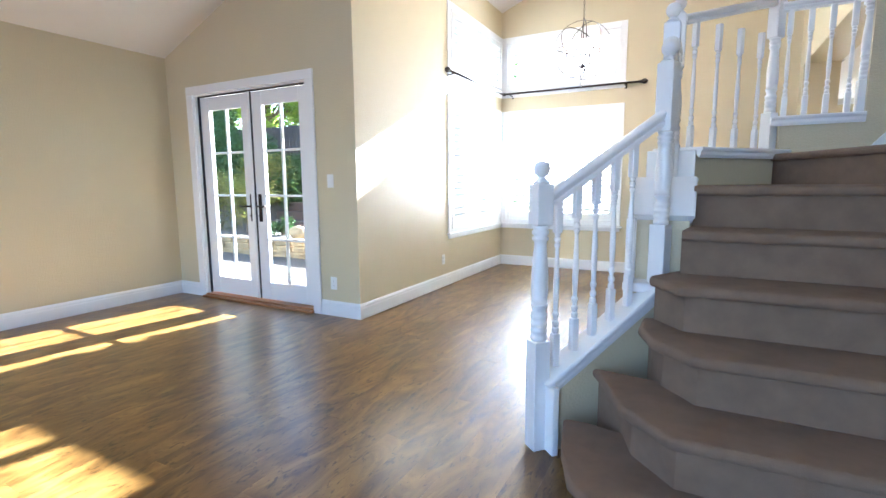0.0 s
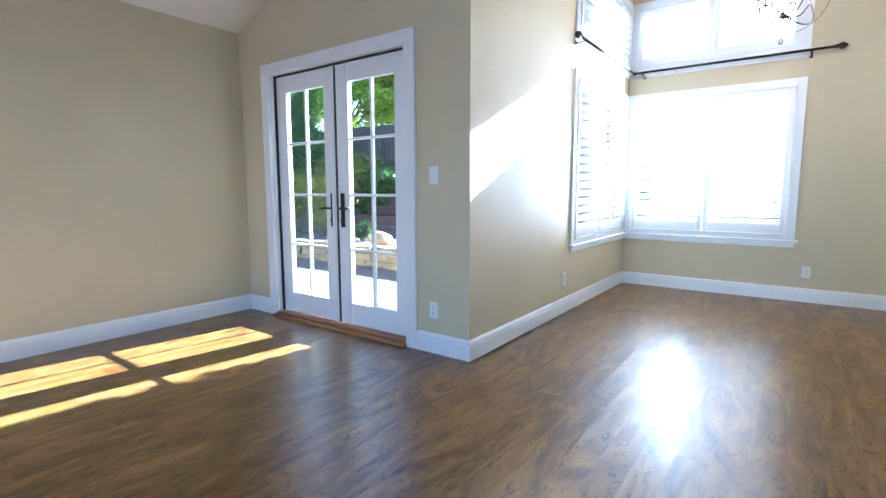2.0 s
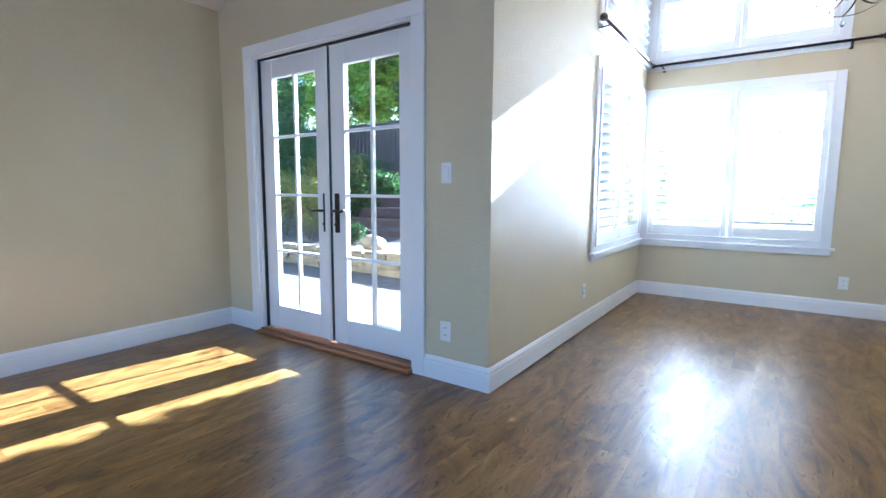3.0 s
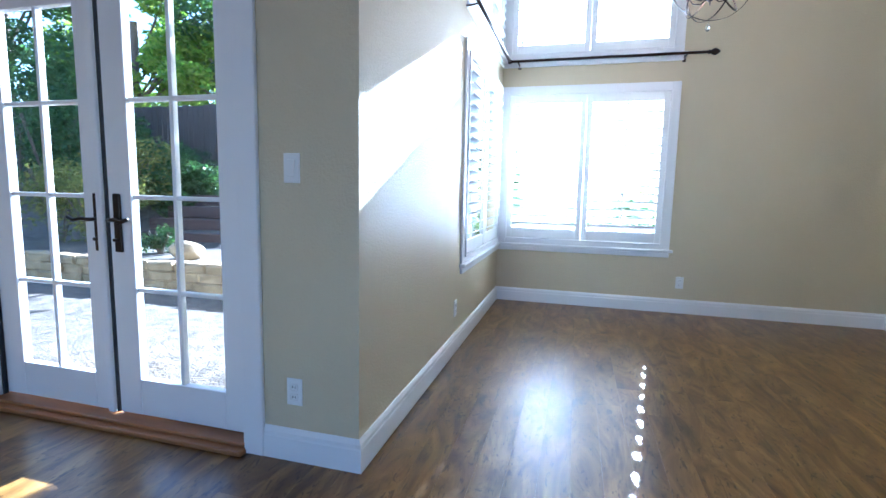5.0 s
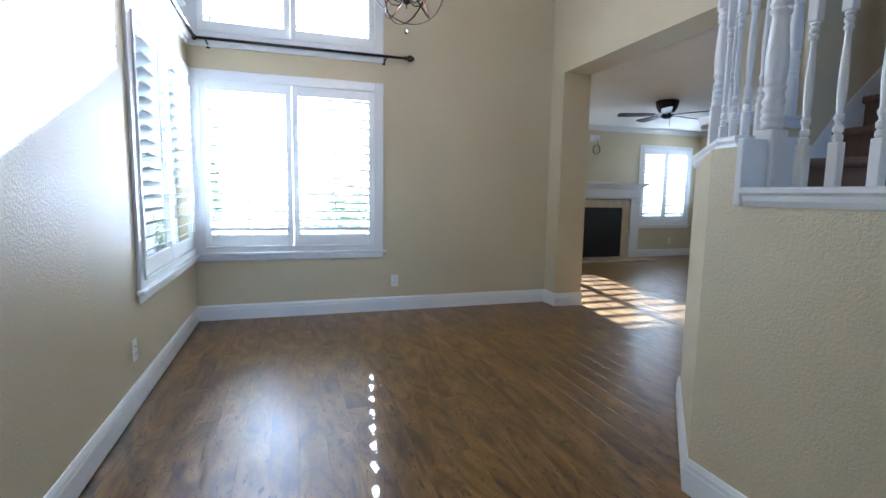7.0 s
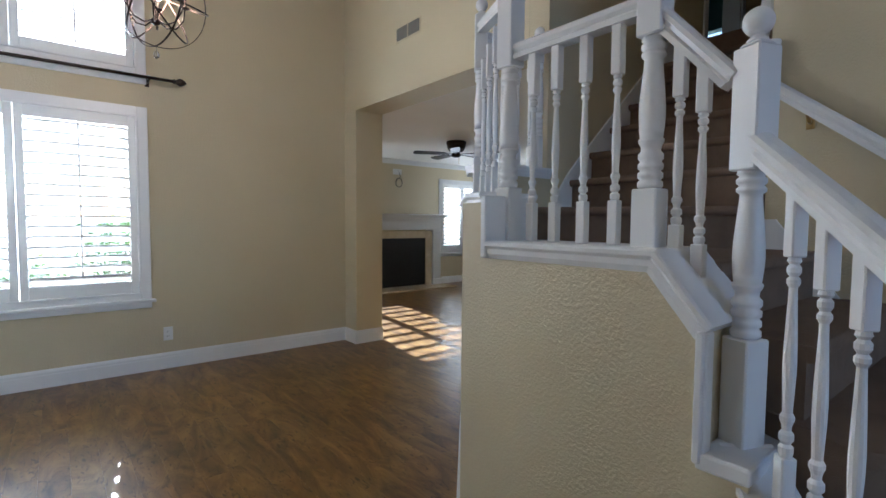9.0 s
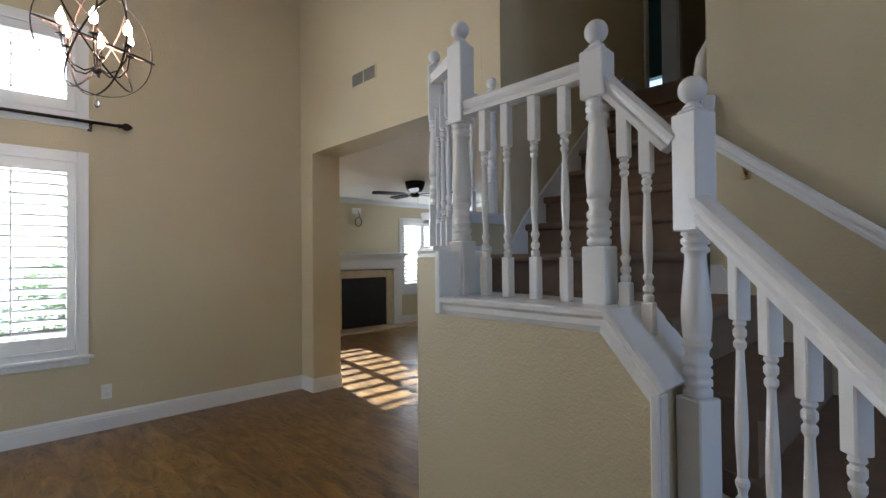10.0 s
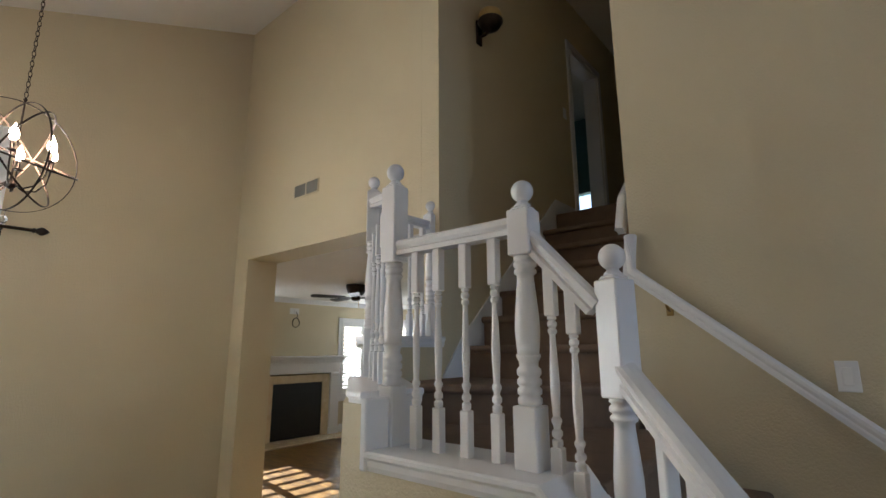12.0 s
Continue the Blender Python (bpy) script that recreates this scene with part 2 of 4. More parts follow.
def sweep(bm, path, section, up=Vector((0, 0, 1)), closed=False):
    """Sweeps a closed section (side, up) along a polyline with mitred joints."""
    pts = [Vector(p) for p in path]
    n = len(pts)
    rings = []
    for i, p in enumerate(pts):
        a = pts[i - 1] if (i or closed) else None
        b = pts[(i + 1) % n] if (i < n - 1 or closed) else None
        d1 = (p - a).normalized() if a is not None else None
        d2 = (b - p).normalized() if b is not None else None
        d = ((d1 or d2) + (d2 or d1)).normalized()
        side = d.cross(up)
        side = side.normalized() if side.length > 1e-4 else Vector((1, 0, 0))
        u = side.cross(d).normalized()
        k = 1.0
        if d1 is not None and d2 is not None:
            k = 1.0 / max(0.35, math.sqrt(max(0.0, (1 + d1.dot(d2)) / 2)))
        s1 = (d1 or d2).cross(up)
        flat = abs(s1.normalized().dot(side)) < 0.999 if s1.length > 1e-4 else False
        rings.append([bm.verts.new(p + side * s * (k if flat else 1) + u * t * (1 if flat else k)) for s, t in section])
    m = len(section)
    pairs = list(zip(rings, rings[1:])) + ([(rings[-1], rings[0])] if closed else [])
    for r, q in pairs:
        for i in range(m):
            j = (i + 1) % m
            bm.faces.new((r[i], r[j], q[j], q[i]))
    if not closed:
        bm.faces.new(rings[0][::-1])
        bm.faces.new(rings[-1])
    return bm


def circle(r, n=8):
    return [(r * math.cos(2 * math.pi * i / n), r * math.sin(2 * math.pi * i / n)) for i in range(n)]


def prism(bm, poly, z0, z1):
    """Upright prism on a plan polygon."""
    lo = [bm.verts.new((x, y, z0)) for x, y in poly]
    hi = [bm.verts.new((x, y, z1)) for x, y in poly]
    n = len(poly)
    fs = [bm.faces.new(lo[::-1]), bm.faces.new(hi)]
    for i in range(n):
        j = (i + 1) % n
        fs.append(bm.faces.new((lo[i], lo[j], hi[j], hi[i])))
    return lo, hi, fs


def wall(name, p, q, z0, z1, thick, holes=(), top=None, mat=None, label="", cat="wall"):
    """Wall whose room face runs from p to q; thickness to the left of that way. holes: (s0, s1, z0, z1) along it."""
    p, q = Vector((*p, 0)), Vector((*q, 0))
    d = (q - p)
    length = d.length
    d.normalize()
    nrm = Vector((-d.y, d.x, 0))
    ss = sorted({0.0, length, *[h[0] for h in holes], *[h[1] for h in holes]})
    zs = sorted({z0, z1, *[h[2] for h in holes], *[h[3] for h in holes]})
    bm = bmesh.new()
    cache = {}

    def vert(i, j, k):
        if (i, j, k) not in cache:
            c = p + d * ss[i] + nrm * (thick * k)
            z = zs[j]
            if top and j == len(zs) - 1:
                z = top(c.x)
            cache[(i, j, k)] = bm.verts.new((c.x, c.y, z))
        return cache[(i, j, k)]

    def solid(i, j):
        if not (0 <= i < len(ss) - 1 and 0 <= j < len(zs) - 1):
            return False
        s, z = (ss[i] + ss[i + 1]) / 2, (zs[j] + zs[j + 1]) / 2
        return not any(h[0] < s < h[1] and h[2] < z < h[3] for h in holes)

    for i in range(len(ss) - 1):
        for j in range(len(zs) - 1):
            if not solid(i, j):
                continue
            for k in (0, 1):
                bm.faces.new([vert(i, j, k), vert(i + 1, j, k), vert(i + 1, j + 1, k), vert(i, j + 1, k)])
            if not solid(i - 1, j):
                bm.faces.new([vert(i, j, 0), vert(i, j + 1, 0), vert(i, j + 1, 1), vert(i, j, 1)])
            if not solid(i + 1, j):
                bm.faces.new([vert(i + 1, j, 0), vert(i + 1, j + 1, 0), vert(i + 1, j + 1, 1), vert(i + 1, j, 1)])
            if not solid(i, j - 1):
                bm.faces.new([vert(i, j, 0), vert(i + 1, j, 0), vert(i + 1, j, 1), vert(i, j, 1)])
            if not solid(i, j + 1):
                bm.faces.new([vert(i, j + 1, 0), vert(i + 1, j + 1, 0), vert(i + 1, j + 1, 1), vert(i, j + 1, 1)])
    ob = mesh_ob(name, bm, mat or WALL)
    return tagged(ob, label or "beige painted wall with a sprayed texture", cat, kind="structure")


# ---- the large structure ----
LX, FY, BX, WY, HX = -4.575, 3.515, -2.1, 6.893, 1.377     # left wall, door wall, bump wall, window wall, header wall
RX, SY, RY = 1.50, 4.19, 3.02                            # stair side wall, stairwell wall, its opposite wall
FAMY, FAMX, FAMZ = 10.05, 6.55, 2.46                     # family room
BACK = -3.2
UP = 2.74                                               # upper floor level
TOPZ = 5.35
vt = lambda x: vault(x) + 0.06

wall("wall_left", (LX, BACK), (LX, FY), 0, 2.6, 0.16, label="beige painted living room side wall")
wall("wall_doors", (LX - 0.16, FY), (BX - 0.16, FY), 0, 2.6, 0.16, holes=[(0.553, 2.137, 0.0, 2.11)], top=vt, label="beige painted wall around the French doors")
wall("wall_bump", (BX, FY), (BX, WY), 0, 3.6, 0.16, holes=[(1.76, 3.27, 0.66, 2.12), (1.76, 3.27, 2.50, 3.12)], top=vt, label="beige painted textured dining room side wall")
wall("wall_windows", (BX - 0.16, WY), (HX, WY), 0, 4.4, 0.16, holes=[(0.24, 1.76, 0.66, 2.12), (0.24, 1.76, 2.50, 3.12)], top=vt, label="beige painted dining room window wall")
wall("wall_stub", (HX, WY + 0.16), (HX, 6.655), 0, 2.404, 0.312, label="beige painted wide door jamb of the opening")
wall("wall_header", (HX, WY + 0.16), (HX, SY + 0.161), 2.404, TOPZ, 0.312, label="beige painted wall above the wide opening")
wall("wall_family_west", (HX + 0.312, FAMY + 0.16), (HX + 0.312, WY + 0.16), 0, 2.7, -0.16, label="family room outer wall")
wall("wall_family_far", (HX + 0.312, FAMY), (FAMX, FAMY), 0, 2.7, 0.16, holes=[(0.32, 1.72, 0.68, 2.08), (3.51, 4.61, 0.68, 2.08)], label="cream painted family room fireplace wall")
wall("wall_family_east", (FAMX, FAMY + 0.16), (FAMX, 4.32), 0, 2.7, 0.16, holes=[(0.32, 1.9, 0.68, 2.08)], label="cream painted family room window wall")
wall("wall_stairwell", (6.4, SY + 0.16), (HX, SY + 0.16), 0, TOPZ, 0.16, holes=[(6.4 - 4.28, 6.4 - 3.54, UP, UP + 1.99)], label="beige painted stairwell wall in shade")
wall("wall_stairs_return", (RX, RY), (6.4, RY), 0, TOPZ, -0.14, label="beige painted upper stair wall")
wall("wall_stairs_side", (RX, RY - 0.14), (RX, BACK), 0, TOPZ, 0.14, label="beige painted wall beside the stairs")
wall("wall_hall_end", (6.4, SY + 0.16), (6.4, RY - 0.14), 0, TOPZ, 0.14, label="beige painted upper hall end wall")
wall("wall_back", (RX + 0.14, BACK), (LX - 0.16, BACK), 0, 2.6, 0.16, holes=BACK_HOLES, top=vt, label="beige painted wall behind the entry")

# vaulted ceiling, flat ceilings
bm = bmesh.new()
a, b2 = LX - 0.18, HX + 0.03
vs = [bm.verts.new((x, y, vault(x) + dz)) for dz in (0, 0.15) for x, y in ((a, BACK - 0.18), (b2 + 0.2, BACK - 0.18), (b2 + 0.2, RY - 0.1), (b2, RY - 0.1), (b2, WY + 0.18), (BX - 0.18, WY + 0.18), (BX - 0.18, FY + 0.6), (a, FY + 0.6))]
n8 = len(vs) // 2
bm.faces.new(vs[:n8][::-1])
bm.faces.new(vs[n8:])
for i in range(n8):
    bm.faces.new((vs[i], vs[(i + 1) % n8], vs[n8 + (i + 1) % n8], vs[n8 + i]))
tagged(mesh_ob("ceiling", bm, CEIL), "white textured vaulted ceiling", "ceiling", kind="structure")
tagged(mesh_ob("ceiling_family", boxes(((HX + 0.312, SY + 0.16, FAMZ), (FAMX + 0.16, FAMY + 0.16, FAMZ + 0.2))), CEIL), "white flat family room ceiling", "ceiling", kind="structure")
tagged(mesh_ob("ceiling_stairwell", boxes(((HX, RY - 0.14, TOPZ), (6.54, SY + 3.0, TOPZ + 0.15))), CEIL), "white flat ceiling above the stairs", "ceiling", kind="structure")
# ground
bm = bmesh.new()
prism(bm, [(LX - 0.16, BACK - 0.16), (FAMX + 0.16, BACK - 0.16), (FAMX + 0.16, FAMY + 0.16), (HX + 0.19, FAMY + 0.16), (HX + 0.19, WY + 0.16), (BX - 0.16, WY + 0.16), (BX - 0.16, FY + 0.16), (LX - 0.16, FY + 0.16)], -0.25, -0.012)
tagged(mesh_ob("floor", bm, WOOD), "stained wood subfloor under the boards", "floor", kind="structure")
tagged(mesh_ob("floor_upper", boxes(((3.005, RY, UP - 0.25), (6.4, SY, UP))), CARPET), "brown carpeted upper hall floor", "floor", kind="structure")
# bedroom past the upper door
tagged(mesh_ob("floor_bedroom", boxes(((2.2, SY + 0.16, UP - 0.2), (6.4, SY + 3.0, UP))), CARPET), "carpeted bedroom floor", "floor", kind="structure")
wall("wall_bedroom_far", (2.2, SY + 3.0), (6.4, SY + 3.0), UP - 0.2, TOPZ, 0.14, mat=TEAL, label="teal painted bedroom far wall")
wall("wall_bedroom_west", (2.2, SY + 0.16), (2.2, SY + 3.0), UP - 0.2, TOPZ, 0.14, mat=TEAL, label="teal painted bedroom side wall")
wall("wall_bedroom_east", (6.4, SY + 3.0), (6.4, SY + 0.16), UP - 0.2, TOPZ, 0.14, holes=[(1.5, 2.1, 2.95, 4.05)], mat=TEAL, label="teal painted bedroom wall with a window")

tagged(mesh_ob("wall_upper_strip", boxes(((HX, RY - 0.1, 4.9), (HX + 0.1, SY, TOPZ))), WALL), "beige painted strip above the stairwell", "wall", kind="structure")

# ---- baseboards ----
BASE = [(0, 0), (0.016, 0), (0.016, 0.095), (0.013, 0.102), (0.013, 0.118), (0.008, 0.128), (0.004, 0.136), (0, 0.138)]


def baseboard(path):
    """Moulded skirting along a plan path, with the wall on its left."""
    bm = sweep(bmesh.new(), [(x, y, 0) for x, y in path], [(s, t) for s, t in BASE])
    return tagged(mesh_ob("baseboard", bm, WHITE), "white moulded baseboard along the wall", "baseboard", kind="structure")


baseboard([(LX, BACK), (LX, FY), (-4.247, FY)])
baseboard([(-2.533, FY), (BX, FY), (BX, WY), (HX, WY), (HX, 6.655), (HX + 0.312, 6.655)])
baseboard([(3.35, FAMY), (HX + 0.312, FAMY), (HX + 0.312, 6.655)][::-1])
baseboard([(5.2, FAMY), (FAMX, FAMY), (FAMX, 4.32)])

# ---- windows with plantation shutters ----
def window_unit(name, m, w, h, sill=True, depth=0.16, casing=0.075):
    """Window in a hole w x h with its corner at the origin; local x along the wall, room towards -y."""
    win = thing(name, m, "white framed window behind plantation shutters", "window", kind="structure")
    c = casing
    part("casing", boxes(((-c, -0.018, -c * 0.6), (0, 0.0, h + c)), ((w, -0.018, -c * 0.6), (w + c, 0.0, h + c)), ((0, -0.018, h), (w, 0.0, h + c)), bevel=0.004), WHITE, win)
    if sill:
        part("window_sill", boxes(((-c - 0.03, -0.045, -c * 0.6 - 0.028), (w + c + 0.03, 0.0, -c * 0.6)), ((-c, -0.02, -c * 0.6 - 0.075), (w + c, 0.0, -c * 0.6 - 0.028)), bevel=0.007, segs=2), WHITE, win)
    part("apron", boxes(((0, -0.016, -c * 0.6), (w, 0.0, 0.0))), WHITE, win)
    f = 0.045
    y0, y1 = depth - 0.06, depth - 0.01
    part("window_frame", boxes(((0, y0, 0), (f, y1, h)), ((w - f, y0, 0), (w, y1, h)), ((f, y0, 0), (w - f, y1, f)), ((f, y0, h - f), (w - f, y1, h)), ((w / 2 - 0.025, y0, f), (w / 2 + 0.025, y1, h - f)), bevel=0.003), WHITE, win)
    for x0, x1 in ((f, w / 2 - 0.025), (w / 2 + 0.025, w - f)):
        g = part("pane", boxes(((x0, depth - 0.04, f), (x1, depth - 0.034, h - f))), GLASS, win)
        g.visible_shadow = False
    return win


LOUVER = 0.089


def louver_mesh(length, tilt, clip=0.0, clip_l=0.0):
    """Lens-shaped blade, tilted about its length; tilt lifts the room-side edge."""
    bm = bmesh.new()
    a = radians(tilt)
    sec = [(0.5, 0), (0.3, 0.045), (0, 0.06), (-0.3, 0.045), (-0.5, 0), (-0.3, -0.045), (0, -0.06), (0.3, -0.045)]
    pts = []
    for y, z in sec:
        y, z = y * LOUVER, z * LOUVER
        pts.append((y * math.cos(a) + z * math.sin(a), -y * math.sin(a) + z * math.cos(a)))
    cuts = [(0, 0.87), (clip_l, 0.87), (clip_l + 0.006, 1.0)] if clip_l else [(0, 1.0)]
    cuts += [(length - clip - 0.006, 1.0), (length - clip, 0.87), (length, 0.87)] if clip else [(length, 1.0)]
    ends = [[bm.verts.new((x, y * k, z * k)) for y, z in pts] for x, k in cuts]
    for e, g in zip(ends, ends[1:]):
        for i in range(8):
            j = (i + 1) % 8
            bm.faces.new((e[i], e[j], g[j], g[i]))
    bm.faces.new(ends[0][::-1])
    bm.faces.new(ends[-1])
    return bm


def shutter(m, w, h, tilt, group, pitch=0.0765, gap=0.0008, rod=True, thick=0.03, clip=0.0, clip_l=0.0, small=False):
    """One hinged shutter panel, corner at the origin, room towards -y."""
    sh = thing("plantation_shutter", m, "white plantation shutter panel with tilted louvers", "shutter", group)
    st, rb, rt = 0.052, (0.075 if small else 0.10), (0.06 if small else 0.085)
    for x0 in (0, w - st):
        part("stile", boxes(((x0, -thick / 2, 0), (x0 + st, thick / 2, h)), bevel=0.003), SHUTTER, sh)
    part("bottom_rail", boxes(((st, -thick / 2 + 0.002, 0), (w - st, thick / 2 - 0.002, rb)), bevel=0.003), SHUTTER, sh)
    part("top_rail", boxes(((st, -thick / 2 + 0.002, h - rt), (w - st, thick / 2 - 0.002, h)), bevel=0.003), SHUTTER, sh)
    room = h - rb - rt
    n = max(1, int(room / pitch))
    p = room / n
    first = None
    for i in range(n):
        at = Matrix.Translation((st + gap, 0, rb + p * (i + 0.5)))
        if first is None:
            first = part("louver", louver_mesh(w - 2 * st - 2 * gap, tilt, clip, clip_l), SHUTTER, sh, smooth=True)
            first.matrix_basis = at
        else:
            part_like(first, "louver", sh, at)
    if rod:
        ry = -LOUVER / 2 * math.cos(radians(tilt)) - 0.008
        dz = LOUVER / 2 * math.sin(radians(tilt))
        part("tilt_rod", boxes(((w / 2 - 0.006, ry - 0.006, rb + 0.02 + dz), (w / 2 + 0.006, ry + 0.005, h - rt - 0.03 + dz)), bevel=0.002), SHUTTER, sh)
    return sh


def shuttered(name, m, w, h, tilt, group, clips=(0.0, 0.0, 0.0), pitch=0.0765, **kw):
    win = window_unit(name, m, w, h, **kw)
    pw = (w - 0.012) / 2
    fr = thing("shutter_frame", m, "white frame holding the window shutters", "shutter frame", kind="structure")
    part("frame", boxes(((-0.004, -0.03, 0.0), (0.012, 0.025, h)), ((w - 0.012, -0.03, 0.0), (w + 0.004, 0.025, h)), ((0.012, -0.03, h - 0.012), (w - 0.012, 0.025, h + 0.004)), ((0.012, -0.03, -0.004), (w - 0.012, 0.025, 0.012)), bevel=0.002), WHITE, fr)
    for k in (0, 1):
        shutter(m @ Matrix.Translation((0.013 + k * (pw - 0.005), -0.003, 0.013)), pw - 0.009, h - 0.026, tilt, group, clip=clips[k], clip_l=clips[2] if k else 0.0, small=h < 1, pitch=pitch)
    return win


shuttered("window_1", pose(-2.02, WY, 0.66), 1.52, 1.46, 36, "dining window shutters", clips=(0.016, 0.016, 0.014))
shuttered("window_2", pose(-2.02, WY, 2.50), 1.52, 0.62, -23.5, "upper dining window shutters")
shuttered("window_3", pose(BX, FY + 1.76, 0.66, 0, 0, 90), 1.51, 1.46, 24, "dining side window shutters")
shuttered("window_4", pose(BX, FY + 1.76, 2.50, 0, 0, 90), 1.51, 0.62, 24, "upper dining side window shutters")
shuttered("window_5", pose(HX + 0.312 + 0.32, FAMY, 0.68), 1.40, 1.40, 6, "family room window shutters", pitch=0.125)
shuttered("window_6", pose(HX + 0.312 + 3.51, FAMY, 0.68), 1.10, 1.40, 30, "family room window shutters")
shuttered("window_7", pose(FAMX, FAMY + 0.16 - 0.32, 0.68, 0, 0, -90), 1.58, 1.40, 30, "family room window shutters")


# ---- French doors ----
def french_leaf(name, m, hinge_left, label):
    """Leaf 0.74 x 2.03 with a 2 x 4 grid of panes; room towards -y."""
    w, h, t = 0.735, 2.025, 0.044
    d = thing(name, m, label, "door", "pair of French doors", kind="structure")
    st, rt, rb = 0.130, 0.13, 0.175
    part("left_stile", boxes(((0, -t / 2, 0), (st, t / 2, h)), bevel=0.003), WHITE, d)
    part("right_stile", boxes(((w - st, -t / 2, 0), (w, t / 2, h)), bevel=0.003), WHITE, d)
    part("top_rail", boxes(((st, -t / 2 + 0.001, h - rt), (w - st, t / 2 - 0.001, h)), bevel=0.003), WHITE, d)
    part("bottom_rail", boxes(((st, -t / 2 + 0.001, 0), (w - st, t / 2 - 0.001, rb)), bevel=0.003), WHITE, d)
    gw, gh = w - 2 * st, h - rt - rb
    bar = 0.020
    part("muntin", boxes(((st + gw / 2 - bar / 2, -0.017, rb), (st + gw / 2 + bar / 2, 0.017, h - rt)), bevel=0.004), WHITE, d)
    for i in (1, 2, 3):
        z = rb + gh * i / 4
        part("muntin", boxes(((st, -0.016, z - bar / 2), (w - st, 0.016, z + bar / 2)), bevel=0.004), WHITE, d)
    first = None
    for c in (0, 1):
        for r in range(4):
            at = Matrix.Translation((st + c * gw / 2, 0, rb + r * gh / 4))
            if first is None:
                first = part("pane", boxes(((0.002, -0.003, 0.002), (gw / 2 - 0.002, 0.003, gh / 4 - 0.002))), GLASS, d)
                first.matrix_basis = at
                first.visible_shadow = False
            else:
                part_like(first, "pane", d, at).visible_shadow = False
    # lever handle on its long plate
    hx = w - 0.045 if hinge_left else 0.055
    hz = 0.93
    pl = part("handle_plate", boxes(((hx - 0.021, -t / 2 - 0.012, hz - 0.15), (hx + 0.021, -t / 2, hz + 0.12)), bevel=0.006, segs=2), BRONZE, d, "dark bronze lever handle plate")
    bmh = bmesh.new()
    s = -1 if hinge_left else 1
    sweep(bmh, [(hx, -t / 2 - 0.01, hz), (hx, -t / 2 - 0.055, hz), (hx + s * 0.03, -t / 2 - 0.06, hz + 0.004), (hx + s * 0.075, -t / 2 - 0.06, hz - 0.006), (hx + s * 0.115, -t / 2 - 0.058, hz + 0.008)], circle(0.009), up=Vector((0.1, 0.2, 1)))
    lev = mesh_ob("lever", bmh, BRONZE, True)
    lev.parent = pl
    bmt = boxes(((hx - 0.012, -t / 2 - 0.03, hz - 0.10), (hx + 0.012, -t / 2 - 0.012, hz - 0.085)), bevel=0.003)
    tt = mesh_ob("thumb_turn", bmt, BRONZE)
    tt.parent = pl
    return d


DX0, DX1 = LX - 0.16 + 0.553, LX - 0.16 + 2.137          # rough opening
fr = thing("door_frame", pose(0, FY, 0), "white painted French door frame with flat casing", "door frame", kind="structure")
part("jamb", boxes(((DX0, -0.002, 0.0), (DX0 + 0.045, 0.16, 2.11))), WHITE, fr)
part("jamb", boxes(((DX1 - 0.045, -0.002, 0.0), (DX1, 0.16, 2.11))), WHITE, fr)
part("head_jamb", boxes(((DX0 + 0.045, -0.002, 2.085), (DX1 - 0.045, 0.16, 2.11))), WHITE, fr)
CW = 0.095
part("casing", boxes(((DX0 - CW + 0.03, -0.022, 0.0), (DX0 + 0.03, 0.0, 2.095)), bevel=0.004), WHITE, fr)
part("casing", boxes(((DX1 - 0.03, -0.022, 0.0), (DX1 + CW - 0.03, 0.0, 2.095)), bevel=0.004), WHITE, fr)
part("head_casing", boxes(((DX0 - CW + 0.03, -0.024, 2.095), (DX1 + CW - 0.03, 0.0, 2.18)), bevel=0.004), WHITE, fr)
part("stop", boxes(((DX0 + 0.045, 0.03, 2.072), (DX1 - 0.045, 0.05, 2.085)), ((DX0 + 0.045, 0.03, 0.04), (DX0 + 0.056, 0.05, 2.072))), STRIP_BLACK, fr, "black weather strip")
part("threshold", boxes(((DX0 + 0.02, -0.06, 0.0), (DX1 - 0.02, 0.16, 0.022)), ((DX0 + 0.03, -0.02, 0.022), (DX1 - 0.03, 0.15, 0.038)), bevel=0.006, segs=2), OAK, fr, "stained oak door threshold")
LW = 0.735
french_leaf("door_1", pose(DX0 + 0.048, FY + 0.075, 0.045), True, "white French door leaf with eight glass panes")
french_leaf("door_2", pose(DX1 - 0.048 - LW, FY + 0.075, 0.045), False, "white French door leaf with bronze lever handle")
# Black strip painted in for the shaded gap between the two leaves.
part("gap_shade", boxes(((DX0 + 0.048 + LW + 0.0045, 0.045, 0.045), (DX0 + 0.048 + LW + 0.0135, 0.06, 2.07))), STRIP_BLACK, fr, "black strip painting the dark gap between the leaves")
part("astragal", boxes(((DX0 + 0.048 + LW - 0.035, 0.03, 0.045), (DX0 + 0.048 + LW + 0.004, 0.052, 2.07)), bevel=0.008, segs=2), WHITE, fr)


# ---- staircase ----
RISE = 0.194


def tread_z(k):
    return RISE * k if k <= 6 else RISE * 6 + (k - 6) * (UP - RISE * 6) / 8


stairs = thing("staircase", pose(0, 0, 0), "brown carpeted stairs with a winding turn", "staircase", kind="structure")


